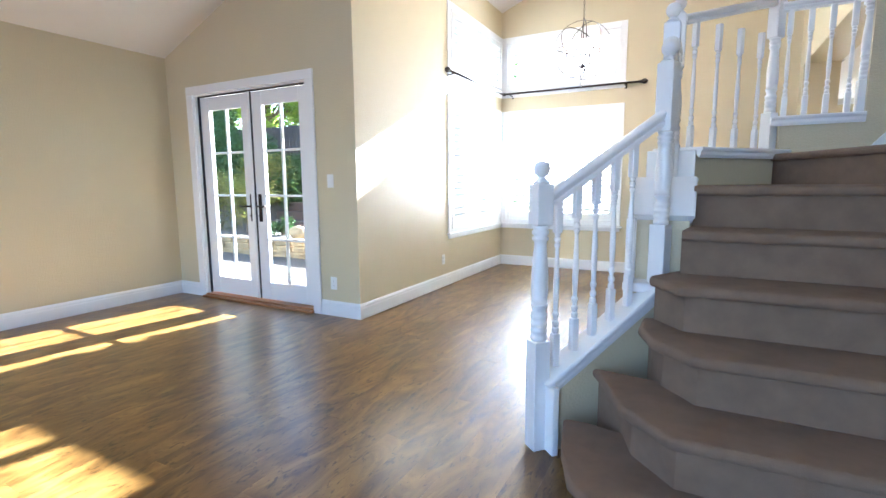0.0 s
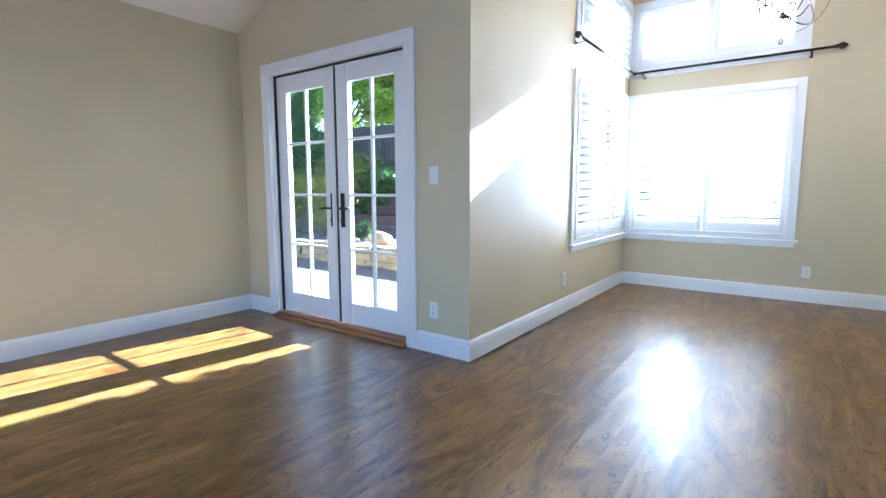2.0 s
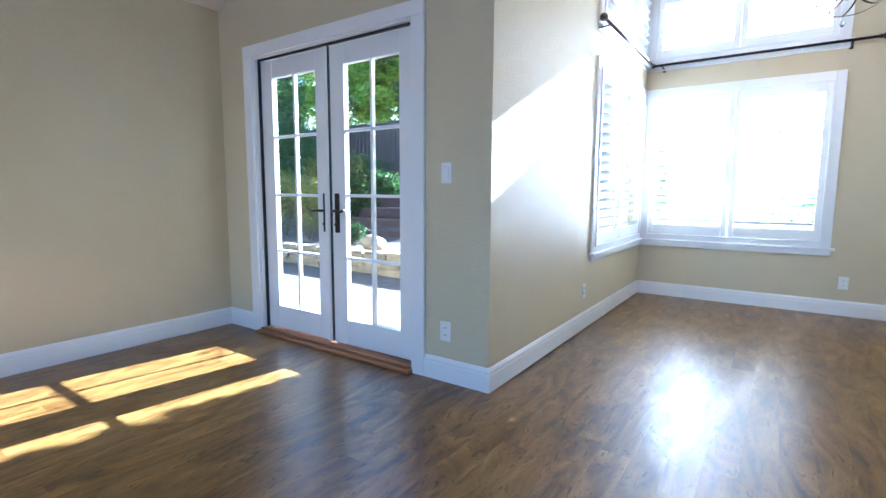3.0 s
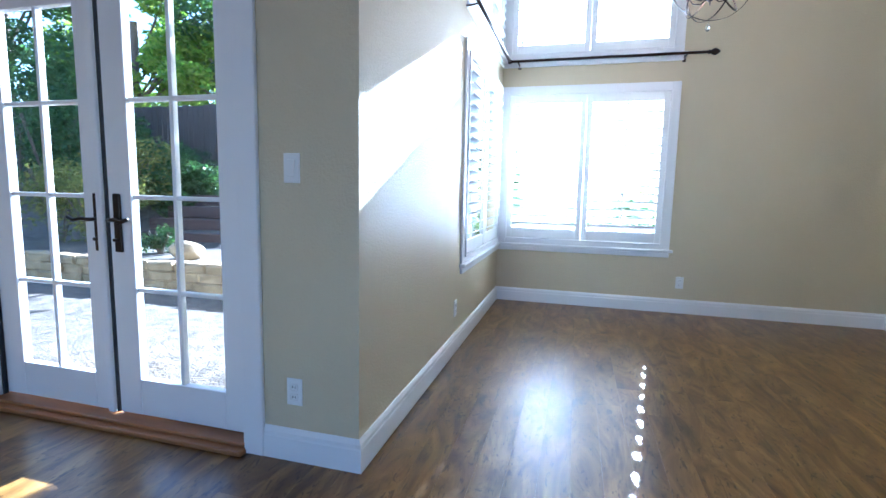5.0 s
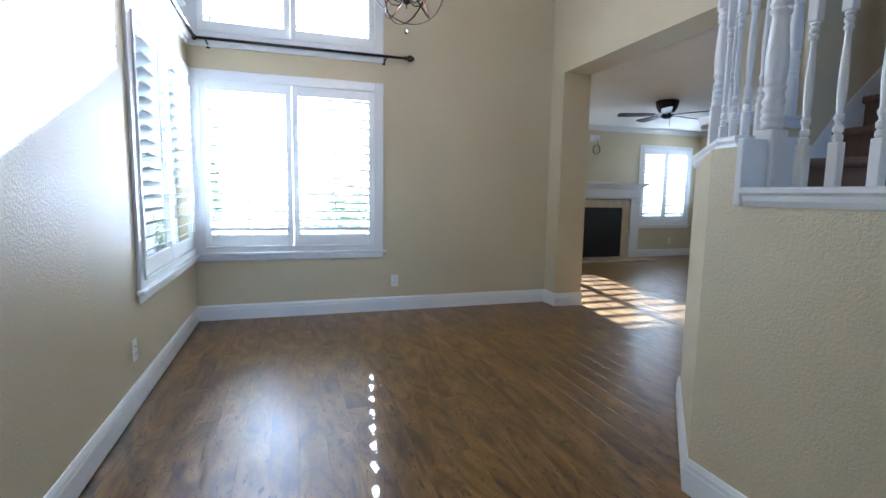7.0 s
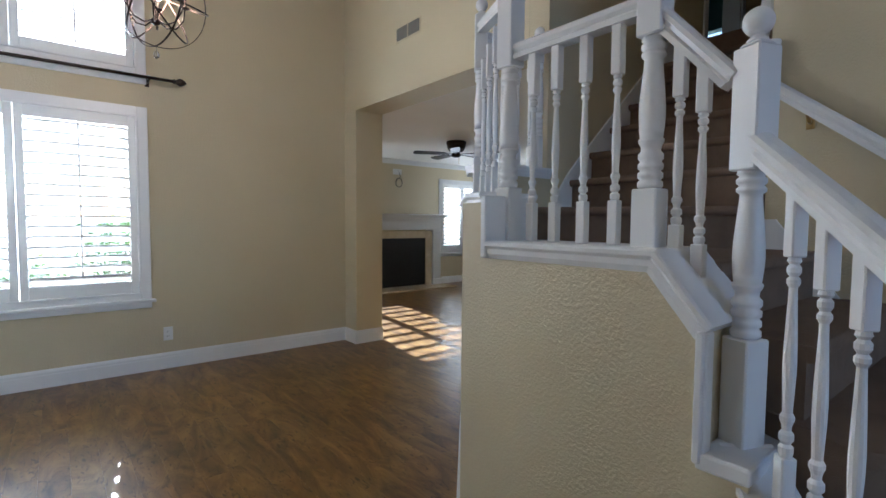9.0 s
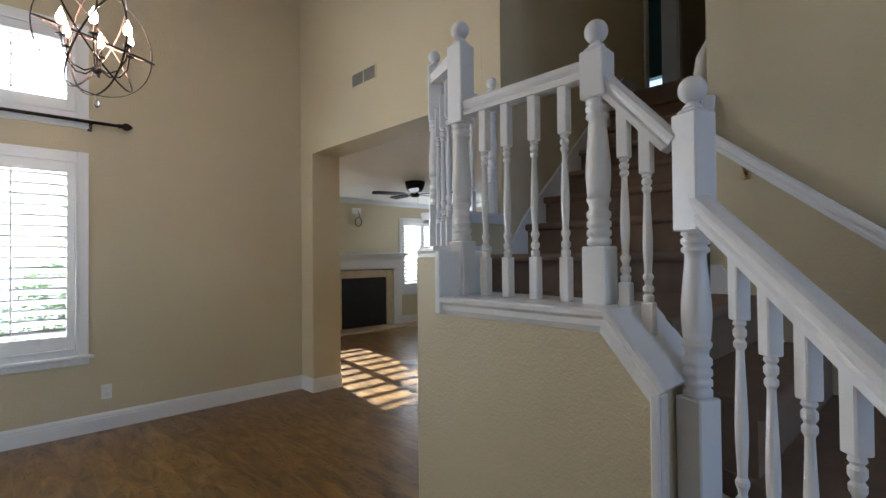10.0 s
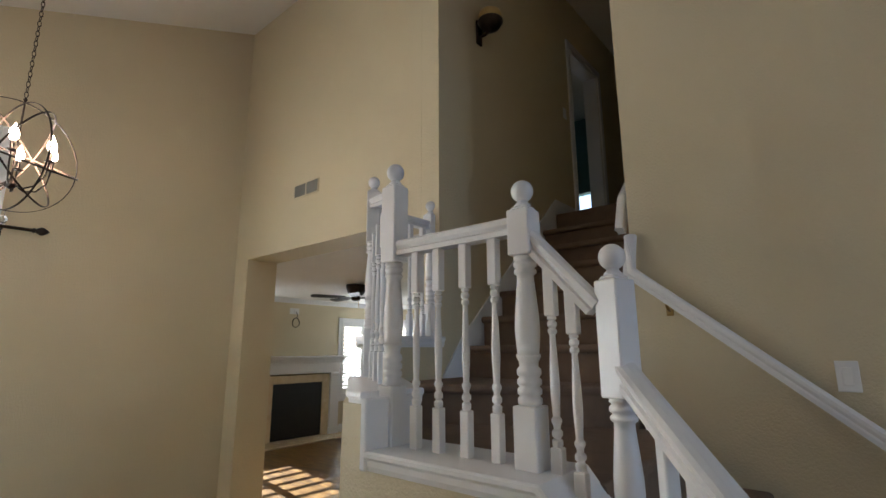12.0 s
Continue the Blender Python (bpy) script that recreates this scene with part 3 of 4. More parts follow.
def step(poly, k, front, nose=0.03):
    """Carpeted step k: solid below, tread slab with a rounded nosing along the front edges (indices)."""
    z = tread_z(k)
    n = len(poly)
    bm = bmesh.new()
    prism(bm, poly, max(0.0, z - 2.2 * RISE), z - 0.012)
    outp = []
    for i, p in enumerate(poly):
        off = Vector((0, 0))
        for e in ((i - 1) % n, i):
            if e in front:
                a, b = Vector(poly[e]), Vector(poly[(e + 1) % n])
                d = (b - a).normalized()
                off += Vector((d.y, -d.x)) * nose
        outp.append((p[0] + off.x, p[1] + off.y))
    lo, hi, fs = prism(bm, outp, z - 0.045, z)
    edges = []
    for e in front:
        for ring in (lo, hi):
            a, b = ring[e], ring[(e + 1) % n]
            edges += [x for x in a.link_edges if x.other_vert(a) is b]
    bmesh.ops.bevel(bm, geom=edges, offset=0.02, segments=4, affect="EDGES", profile=0.5)
    return part("step", bm, CARPET, stairs, smooth=False)


NY = [1.56, 1.82, 2.06, 2.32, 2.57, 2.82]                # riser lines of the lower flight


def left_edge(y):
    return max(0.03, (y - 2.11) * 0.887 - 0.004) if y < 2.64 else 0.465


X0 = RX - 0.004
step([(0.14, 1.92), (0.20, 1.74), (0.38, NY[0]), (X0, NY[0]), (X0, NY[1] + 0.04), (0.13, 2.14), (0.06, 2.14)], 1, (0, 1, 2, 6))
step([(0.26, 2.14), (0.32, 1.97), (0.47, NY[1]), (X0, NY[1]), (X0, NY[2] + 0.04), (left_edge(2.28), 2.28)], 2, (0, 1, 2, 5))
step([(0.35, 2.33), (0.40, 2.19), (0.52, NY[2]), (X0, NY[2]), (X0, NY[3] + 0.04), (left_edge(2.48), 2.48)], 3, (0, 1, 2, 5))
step([(0.34, NY[3] + 0.14), (0.46, NY[3]), (X0, NY[3]), (X0, NY[4] + 0.04), (0.44, 2.66)], 4, (0, 1))
step([(0.43, NY[4]), (X0, NY[4]), (X0, NY[5] + 0.04), (0.465, NY[5] + 0.04)], 5, (0,))
C_IN = (RX, RY + 0.02)                                   # inner corner of the turn
step([(0.465, NY[5]), (X0, NY[5]), (X0, RY), (0.93, 4.15), (0.455, 3.53)], 6, (0,))
step([(0.90, 4.11), (C_IN[0] - 0.02, C_IN[1]), (1.84, RY + 0.004), (1.84, SY - 0.004), (1.41, SY - 0.004), (1.41, 4.166), (0.93, 4.166)], 7, (0,))
step([(1.62, SY - 0.004), (1.52, RY + 0.03), (1.6, RY + 0.004), (2.0, RY + 0.004), (2.0, SY - 0.004)], 8, (0,))
GO = 0.235
for k in range(9, 14):
    x = 1.83 + (k - 9) * GO
    step([(x, SY - 0.004), (x, RY + 0.004), (x + GO + 0.04, RY + 0.004), (x + GO + 0.04, SY - 0.004)], k, (0,))
# white skirt boards against the walls
bm = bmesh.new()
vs = [(1.40, 1.38), (1.60, 1.62), (3.02, UP + 0.15), (3.44, UP + 0.15), (3.44, UP - 0.15), (1.8, 1.2), (1.40, 1.2)]
f1 = [bm.verts.new((x, SY - 0.003, z)) for x, z in vs]
f2 = [bm.verts.new((x, SY - 0.018, z)) for x, z in vs]
bm.faces.new(f1), bm.faces.new(f2[::-1])
for i in range(len(vs)):
    j = (i + 1) % len(vs)
    bm.faces.new((f1[i], f1[j], f2[j], f2[i]))
part("skirt_board", bm, WHITE, stairs, "white skirt board along the carpeted steps")
bm = bmesh.new()
vs = [(1.56, 0.0), (1.60, 0.10), (2.5, 0.66), (2.97, 1.30), (3.015, 1.30), (3.015, 0.6), (1.9, 0.0)]
f1 = [bm.verts.new((RX - 0.003, y, z)) for y, z in vs]
f2 = [bm.verts.new((RX - 0.018, y, z)) for y, z in vs]
bm.faces.new(f1), bm.faces.new(f2[::-1])
for i in range(len(vs)):
    j = (i + 1) % len(vs)
    bm.faces.new((f1[i], f1[j], f2[j], f2[i]))
part("skirt_board", bm, WHITE, stairs, "white skirt board along the carpeted steps")

# ---- half walls that carry the balustrade ----
HW0, HW1 = 0.205, 0.455                                    # outer and inner face
N1, N2, N4, N3, N5, N6 = (-0.100, 2.195), (0.335, 2.679), (0.325, 2.943), (0.325, 3.513), (0.88, 4.27), (1.375, 4.262)


def yz_slab(poly, x0, x1, skew=None):
    bm = bmesh.new()
    a = [bm.verts.new((x0, y, z)) for y, z in poly]
    b = [bm.verts.new((x1, y, z)) for y, z in poly]
    bm.faces.new(a), bm.faces.new(b[::-1])
    for i in range(len(poly)):
        j = (i + 1) % len(poly)
        bm.faces.new((a[i], a[j], b[j], b[i]))
    return bm


tagged(mesh_ob("wall_half", yz_slab([(2.615, 0), (3.64, 0), (3.64, 1.35), (3.515, 1.35), (3.515, 1.166), (2.868, 1.166), (2.73, 1.0), (2.73, 0.68), (2.615, 0.68)], HW0, HW1), WALL), "beige textured half wall below the stair balustrade", "wall", kind="structure")
bm = bmesh.new()
prism(bm, [(HW0, 3.642), (HW1, 3.642), (HW1, 3.54), (0.93, 4.13), (0.93, 4.168), (0.93, 4.372), (0.86, 4.372)], 0, 1.35)
tagged(mesh_ob("wall_half_diagonal", bm, WALL), "beige textured half wall across the stair corner", "wall", kind="structure")
bm = bmesh.new()
prism(bm, [(0.932, 4.372), (0.932, 4.168), (HX - 0.002, 4.168), (HX - 0.002, 4.372)], 0, 1.57)
tagged(mesh_ob("wall_half_far", bm, WALL), "beige half wall beside the upper stairs", "wall", kind="structure")
# flared low wall of the first steps
d12 = (Vector(N2) - Vector(N1)).normalized()
s12 = Vector((d12.y, -d12.x))
bm = bmesh.new()
pa, pb = Vector(N1) + d12 * 0.05, Vector(N2)
zs1, zs2 = 0.29, 0.68
vs = []
for sgn in (-1, 1):
    for p, z in ((pa, 0), (pb, 0), (pb, zs2), (pa, zs1)):
        q = p + s12 * (0.055 * sgn)
        vs.append(bm.verts.new((q.x, q.y, z)))
for f in ((0, 1, 2, 3), (7, 6, 5, 4), (0, 4, 5, 1), (1, 5, 6, 2), (2, 6, 7, 3), (3, 7, 4, 0)):
    bm.faces.new([vs[i] for i in f])
tagged(mesh_ob("wall_flare", bm, WALL), "low beige wall beside the first steps", "wall", kind="structure")

# moulded caps


def cap(name, path, half, lip=0.022):
    """Moulded white cap on a half wall: shelf, cove and bead, swept along its top."""
    h = half
    sec = [(-h - lip, 0.024), (-h - lip, 0.036), (-h - lip + 0.006, 0.042), (h + lip - 0.006, 0.042), (h + lip, 0.036), (h + lip, 0.024),
           (h + lip * 0.6, 0.014), (h + lip * 0.55, -0.004), (h + 0.004, -0.022), (h + 0.002, -0.022), (h - 0.01, -0.002), (-h + 0.01, -0.002), (-h - 0.002, -0.022), (-h - 0.004, -0.022), (-h - lip * 0.55, -0.004), (-h - lip * 0.6, 0.014)]
    bm = sweep(bmesh.new(), path, sec)
    return tagged(mesh_ob(name, bm, WHITE), "white moulded cap on the stair half wall", "trim", kind="structure")


xm, hm = (HW0 + HW1) / 2, (HW1 - HW0) / 2
cap("trim_half_wall", [(xm, 3.515, 1.166), (xm, 2.868, 1.166), (xm, 2.73, 1.0)], hm)
cap("trim_half_diagonal", [(xm + 0.02, 3.53, 1.35), (xm + 0.03, 3.59, 1.35), (0.90, 4.25, 1.35)], 0.12)
cap("trim_half_far", [(0.88, 4.27, 1.57), (HX - 0.002, 4.27, 1.57)], 0.11)
tagged(mesh_ob("trim_half_post", boxes(((HW0 - 0.018, 2.708, 0.68), (HW0 + 0.02, 2.74, 1.01)), ((HW0 - 0.028, 2.715, 0.68), (HW0, 2.735, 1.01)), bevel=0.004), WHITE), "white upright moulding on the half wall end", "trim", kind="structure")
tagged(mesh_ob("trim_half_return", boxes(((HW0 - 0.022, 3.490, 1.145), (HW1, 3.520, 1.375)), bevel=0.005), WHITE), "white upright moulding beside the newel post", "trim", kind="structure")
tagged(mesh_ob("trim_half_low", boxes(((HW0 - 0.022, 2.605, 0.665), (HW1, 2.73, 0.71)), bevel=0.008, segs=2), WHITE), "white moulded ledge below the newel post", "trim", kind="structure")
cap("trim_flare", [(pb.x, pb.y, zs2), (pa.x - d12.x * 0.02, pa.y - d12.y * 0.02, zs1 - 0.012)], 0.055, 0.016)
e = pa - d12 * 0.012
bm = bmesh.new()
box(bm, (-0.07, -0.02, 0), (0.07, 0.012, zs1 + 0.02), 0.004, 1, Matrix.Translation((e.x + 0.0, e.y, 0)) @ Matrix.Rotation(math.atan2(d12.y, d12.x) - math.pi / 2, 4, "Z") @ Matrix.Translation((0.03, -0.0, 0)))
tagged(mesh_ob("trim_flare_end", bm, WHITE), "white board on the end of the low stair wall", "trim", kind="structure")
q1, q2 = Vector(N1) - s12 * 0.055, Vector(N2) - s12 * 0.055
baseboard([(HW0, 2.615), (HW0, 3.642), (0.858, 4.374)][::-1])
baseboard([(q1.x + 0.03, q1.y + 0.05), (HW0, 2.52), (HW0, 2.615)][::-1])


# ---- newel posts, balusters, rails ----
def turned(z0, z1, r):
    """Vase turning between two square blocks, with beads at both ends."""
    h = z1 - z0
    k = [(0.86, 0.0), (1.0, 0.015), (1.0, 0.045), (0.80, 0.06), (1.0, 0.075), (1.0, 0.105), (0.80, 0.12), (1.0, 0.135), (1.0, 0.165), (0.82, 0.18), (1.0, 0.20), (1.0, 0.23), (0.78, 0.25),
         (0.80, 0.28), (1.0, 0.31), (1.0, 0.33), (0.86, 0.312), (0.98, 0.40), (1.04, 0.48), (1.02, 0.56), (0.88, 0.70), (0.74, 0.82), (0.72, 0.86), (0.96, 0.875), (0.96, 0.895), (0.76, 0.91), (0.98, 0.925), (0.98, 0.95), (0.78, 0.965), (0.98, 0.98), (0.9, 1.0)]
    return [(a * r, z0 + b * h) for a, b in k]


def newel(xy, zs, ball, size, label, ang=0.0):
    """Newel post: base block zs0-1, turning zs1-2, upper block zs2-3, ball finial."""
    z0, z1, z2, z3 = zs
    n = thing("newel_post", pose(xy[0], xy[1], z0, 0, 0, ang), label, "newel post", "stair newel posts")
    h = size / 2
    part("base_block", boxes(((-h, -h, 0), (h, h, z1 - z0)), bevel=0.004), WHITE, n)
    part("turned_shaft", lathe(bmesh.new(), turned(z1 - z0, z2 - z0, h * 0.93), 24), WHITE, n, smooth=True)
    bm = bmesh.new()
    box(bm, (-h, -h, z2 - z0), (h, h, z3 - z0 - 0.012), 0.004)
    box(bm, (-h * 0.8, -h * 0.8, z3 - z0 - 0.014), (h * 0.8, h * 0.8, z3 - z0), 0.008)
    part("upper_block", bm, WHITE, n)
    bm = bmesh.new()
    r = ball
    prof = [(h * 0.62, 0), (h * 0.66, 0.006), (h * 0.45, 0.014), (h * 0.42, 0.02)]
    zc = 0.02 + r * 0.86
    for i in range(2, 13):
        a = math.pi * i / 12 - math.pi / 2
        prof.append((max(0.001, r * math.cos(a)), zc + r * math.sin(a)))
    part("ball_finial", lathe(bm, [(a, b + z3 - z0) for a, b in prof], 20), WHITE, n, smooth=True)
    return n


a12 = math.degrees(math.atan2(d12.y, d12.x)) - 90
newel(N1, (0.0, 0.50, 1.005, 1.188), 0.036, 0.078, "white turned newel post with ball at the stair foot", a12)
newel(N2, (0.70, 0.985, 1.412, 1.728), 0.036, 0.076, "white turned newel post with ball at the stair bend", a12 * 0.5)
newel(N4, (1.205, 1.378, 1.815, 1.970), 0.035, 0.076, "white turned newel post with ball on the half wall")
newel(N3, (1.205, 1.410, 1.860, 2.172), 0.035, 0.076, "tall white turned newel post on the half wall corner")
newel(N5, (1.39, 1.65, 2.14, 2.455), 0.035, 0.076, "white turned newel post on the stair corner wall", -40)
newel(N6, (1.60, 1.82, 2.28, 2.42), 0.035, 0.076, "white turned newel post against the stairwell wall")

RAIL = [(0.87 * a, 0.87 * b) for a, b in [(-0.030, -0.066), (0.030, -0.066), (0.030, -0.048), (0.024, -0.040), (0.033, -0.026), (0.035, -0.012), (0.026, -0.002), (0.010, 0.002), (-0.010, 0.002), (-0.026, -0.002), (-0.035, -0.012), (-0.033, -0.026), (-0.024, -0.040), (-0.030, -0.048)]]


def baluster_bm(h, top, low, s=0.033):
    """Square ended turned baluster of height h; top and low: lengths of its blocks."""
    bm = bmesh.new()
    e = s / 2
    box(bm, (-e, -e, 0), (e, e, low), 0.003)
    box(bm, (-e, -e, h - top), (e, e, h), 0.003)
    k = [(0.75, 0), (0.9, 0.02), (0.9, 0.05), (0.55, 0.065), (0.9, 0.085), (0.9, 0.115), (0.55, 0.135), (0.62, 0.16), (0.88, 0.185), (0.88, 0.205), (0.6, 0.225), (0.68, 0.30), (0.80, 0.40), (0.82, 0.48), (0.74, 0.60), (0.55, 0.78), (0.50, 0.85), (0.8, 0.87), (0.8, 0.89), (0.52, 0.905), (0.84, 0.925), (0.84, 0.95), (0.54, 0.965), (0.85, 0.98), (0.7, 1.0)]
    hh = h - top - low
    lathe(bm, [(a * e, low + b * hh) for a, b in k], 12)
    return bm


def balustrade(a, b, rail_a, rail_b, foot_a, foot_b, count, label, low=0.14, top=0.16, ins=0.03, fr=None, over=0.0):
    """Rail from a to b (plan), with its top at rail_a..rail_b, balusters from foot_a..foot_b."""
    a, b = Vector(a), Vector(b)
    d = (b - a).normalized()
    bal = thing("balustrade", pose(a.x, a.y, 0), label, "balustrade", "stair balustrade sections")
    s, e2 = a + d * ins, b - d * (ins - over)
    part("handrail", sweep(bmesh.new(), [(s.x - a.x, s.y - a.y, rail_a), (e2.x - a.x, e2.y - a.y, rail_b)], RAIL), WHITE, bal)
    rot = Matrix.Rotation(math.atan2(d.y, d.x), 4, "Z")
    first = None
    for i in range(count):
        f = (i + 0.7) / (count + 0.4) if fr is None else fr[i]
        p = a + (b - a) * f
        z0, z1 = foot_a + (foot_b - foot_a) * f, rail_a + (rail_b - rail_a) * f - 0.045
        at = Matrix.Translation((p.x - a.x, p.y - a.y, z0)) @ rot
        if first is None:
            first = part("baluster", baluster_bm(z1 - z0, top, low), WHITE, bal)
            first.matrix_basis = at
        else:
            part_like(first, "baluster", bal, at)
    return bal


balustrade(N1, N2, 1.135, 1.505, 0.32, 0.715, 5, "white turned balusters under a sloping lower handrail", low=0.15, top=0.17, fr=(0.13, 0.28, 0.43, 0.58, 0.73))
balustrade(N2, N4, 1.665, 1.895, 0.99, 1.21, 2, "white turned balusters on the short sloping trim", low=0.13, top=0.15, fr=(0.46, 0.70))
balustrade(N4, N3, 1.94, 1.94, 1.208, 1.208, 4, "white turned balusters on the level half wall", fr=(0.20, 0.405, 0.61, 0.79))
balustrade(N3, N5, 2.165, 2.40, 1.39, 1.39, 4, "white turned balusters across the stair corner")
balustrade(N5, N6, 2.36, 2.36, 1.61, 1.61, 4, "white turned balusters beside the upper stairs")

# handrail on the side wall
hr = thing("wall_handrail", pose(RX - 0.06, 0, 0), "white wall handrail on brass brackets", "handrail")
part("rail", sweep(bmesh.new(), [(0, 1.42, 0.63), (0, 2.985, 1.915), (0, 2.995, 2.09), (0.06, 3.02, 2.10)], [(0.8 * s, t) for s, t in RAIL]), WHITE, hr)
hr2 = thing("upper_handrail", pose(0, RY + 0.06, 0), "white handrail on the upper stair wall", "handrail")
part("rail", sweep(bmesh.new(), [(1.52, 0.0, 2.15), (1.60, 0.0, 2.35), (3.10, 0.0, UP + 0.95)], [(0.8 * s, t) for s, t in RAIL]), WHITE, hr2)
for y, z in ((2.86, 1.77), (2.15, 1.185)):
    bmk = sweep(bmesh.new(), [(0.058, y, z - 0.06), (0.02, y, z - 0.05), (0.0, y, z + 0.0)], circle(0.008))
    box(bmk, (0.05, y - 0.016, z - 0.085), (0.0595, y + 0.016, z - 0.03), 0.003)
    part("bracket", bmk, BRASS, hr, "brass handrail bracket", smooth=True)


# ---- electrical plates ----
def plate(name, m, kind_, label, mat=PLASTIC, w=0.072, h=0.116):
    """Wall plate with its face towards local -y."""
    p = thing(name, m, label, kind_, "wall plates")
    part("plate", boxes(((-w / 2, -0.006, -h / 2), (w / 2, 0, h / 2)), bevel=0.003, segs=2), mat, p)
    if "switch" in name:
        part("rocker", boxes(((-0.017, -0.010, -0.034), (0.017, -0.005, 0.034)), bevel=0.002), mat, p)
    else:
        for z in (-0.021, 0.021):
            r = part("receptacle", boxes(((-0.017, -0.0085, z - 0.014), (0.017, -0.005, z + 0.014)), bevel=0.004, segs=2), mat, p)
            for x in (-0.006, 0.006):
                sl = mesh_ob("slot", boxes(((x - 0.0012, -0.0092, z - 0.004), (x + 0.0012, -0.0084, z + 0.006))), BLACK)
                sl.parent = r
    return p


plate("light_switch", pose(-2.385, FY, 1.214), "light switch", "white rocker light switch beside the French doors")
plate("wall_outlet", pose(-2.388, FY, 0.30), "outlet", "white wall outlet beside the French doors")
plate("wall_outlet", pose(-0.31, WY, 0.300), "outlet", "white wall outlet below the dining window")
plate("wall_outlet", pose(BX, 5.08, 0.315, 0, 0, 90), "outlet", "white wall outlet on the textured side wall")
plate("wall_outlet", pose(LX, 1.65, 0.333, 0, 0, 90), "outlet", "dark brown wall outlet on the side wall", BLACK)
plate("light_switch", pose(RX, 2.249, 1.428, 0, 0, -90), "light switch", "white rocker light switch above the stair handrail")
plate("wall_outlet", pose(5.95, FAMY, 0.30), "outlet", "white wall outlet below the family room window")
plate("light_switch", pose(3.35, SY, UP + 1.15), "light switch", "light switch beside the upper door")

# ---- air vent ----
vent = thing("air_vent", pose(HX, 5.725, 2.922, 0, 0, -90) @ Matrix.Diagonal((0.91, 1.0, 0.78, 1.0)), "grey two-part wall air vent above the opening", "air vent")
part("frame", boxes(((-0.205, -0.008, -0.085), (0.205, 0, -0.068)), ((-0.205, -0.008, 0.068), (0.205, 0, 0.085)), ((-0.205, -0.008, -0.068), (-0.188, 0, 0.068)), ((0.188, -0.008, -0.068), (0.205, 0, 0.068)), ((-0.008, -0.008, -0.068), (0.008, 0, 0.068)), bevel=0.002), WALL, vent)
part("backing", boxes(((-0.19, -0.002, -0.07), (0.19, -0.0005, 0.07))), BLACK, vent)
first = None
for x0, w in ((-0.188, 0.18), (0.008, 0.18)):
    for i in range(9):
        at = Matrix.Translation((x0, -0.005, -0.06 + i * 0.015))
        if first is None:
            bm = bmesh.new()
            box(bm, (0, -0.001, -0.007), (w, 0.001, 0.007), 0, 1, Matrix.Rotation(radians(35), 4, "X"))
            first = part("slat", bm, SLATS, vent)
            first.matrix_basis = at
        else:
            part_like(first, "slat", vent, at)

# ---- curtain rod round the corner ----
RZ = 2.415
rod = thing("curtain_rod", pose(0, 0, RZ), "dark bronze corner curtain rod with finials", "curtain rod")
part("long_rod", sweep(bmesh.new(), [(-2.015, 6.77, 0), (-0.25, 6.77, 0)], circle(0.0125, 10)), BRONZE, rod, smooth=True)
part("short_rod", sweep(bmesh.new(), [(-2.015, 6.77, 0), (-2.015, 5.10, 0)], circle(0.0125, 10)), BRONZE, rod, smooth=True)
FIN = [(0.0125, 0), (0.02, 0.005), (0.02, 0.012), (0.012, 0.018), (0.022, 0.03), (0.032, 0.05), (0.03, 0.065), (0.018, 0.085), (0.004, 0.10)]
f1 = part("finial", lathe(bmesh.new(), FIN, 14), BRONZE, rod, smooth=True)
f1.matrix_basis = pose(-0.25, 6.77, 0, 0, 90, 0)
part_like(f1, "finial", rod, pose(-2.015, 5.10, 0, 90, 0, 0))
c1 = part("corner_joint", lathe(bmesh.new(), [(0.012, -0.02), (0.019, -0.012), (0.019, 0.012), (0.012, 0.02)], 12), BRONZE, rod, smooth=True)
c1.matrix_basis = pose(-2.015, 6.77, 0)
for m in (pose(-0.42, 6.77, 0), pose(-1.93, 6.77, 0)):
    bm = sweep(bmesh.new(), [(0, 0, -0.014), (0, 0.05, -0.02), (0, WY - 6.77, -0.02)], circle(0.007))
    box(bm, (-0.015, WY - 6.77 - 0.006, -0.05), (0.015, WY - 6.77, 0.02), 0.002)
    part("bracket", bm, BRONZE, rod).matrix_basis = m
bm = sweep(bmesh.new(), [(0, 0, -0.014), (-0.05, 0, -0.02), (BX + 2.015, 0, -0.02)], circle(0.007))
box(bm, (BX + 2.015, -0.015, -0.05), (BX + 2.011, 0.015, 0.02), 0.002)
part("bracket", bm, BRONZE, rod).matrix_basis = pose(-2.015, 5.2, 0)


# ---- orb chandelier ----
CH = Vector((-0.60, 5.19, 2.465))
R = 0.39
CS = 0.71
ch = thing("chandelier", Matrix.Translation(CH) @ Matrix.Scale(CS, 4), "dark bronze orb chandelier with six lit candle bulbs", "chandelier")


def ring(bm, r, m, sec=((-0.006, -0.002), (0.006, -0.002), (0.006, 0.002), (-0.006, 0.002)), n=56):
    verts = []
    for i in range(n):
        a = 2 * math.pi * i / n
        d = Vector((math.cos(a), math.sin(a), 0))
        verts.append([bm.verts.new(m @ (d * (r + t) + Vector((0, 0, s)))) for s, t in sec])
    k = len(sec)
    for i in range(n):
        p, q = verts[i], verts[(i + 1) % n]
        for j in range(k):
            bm.faces.new((p[j], p[(j + 1) % k], q[(j + 1) % k], q[j]))


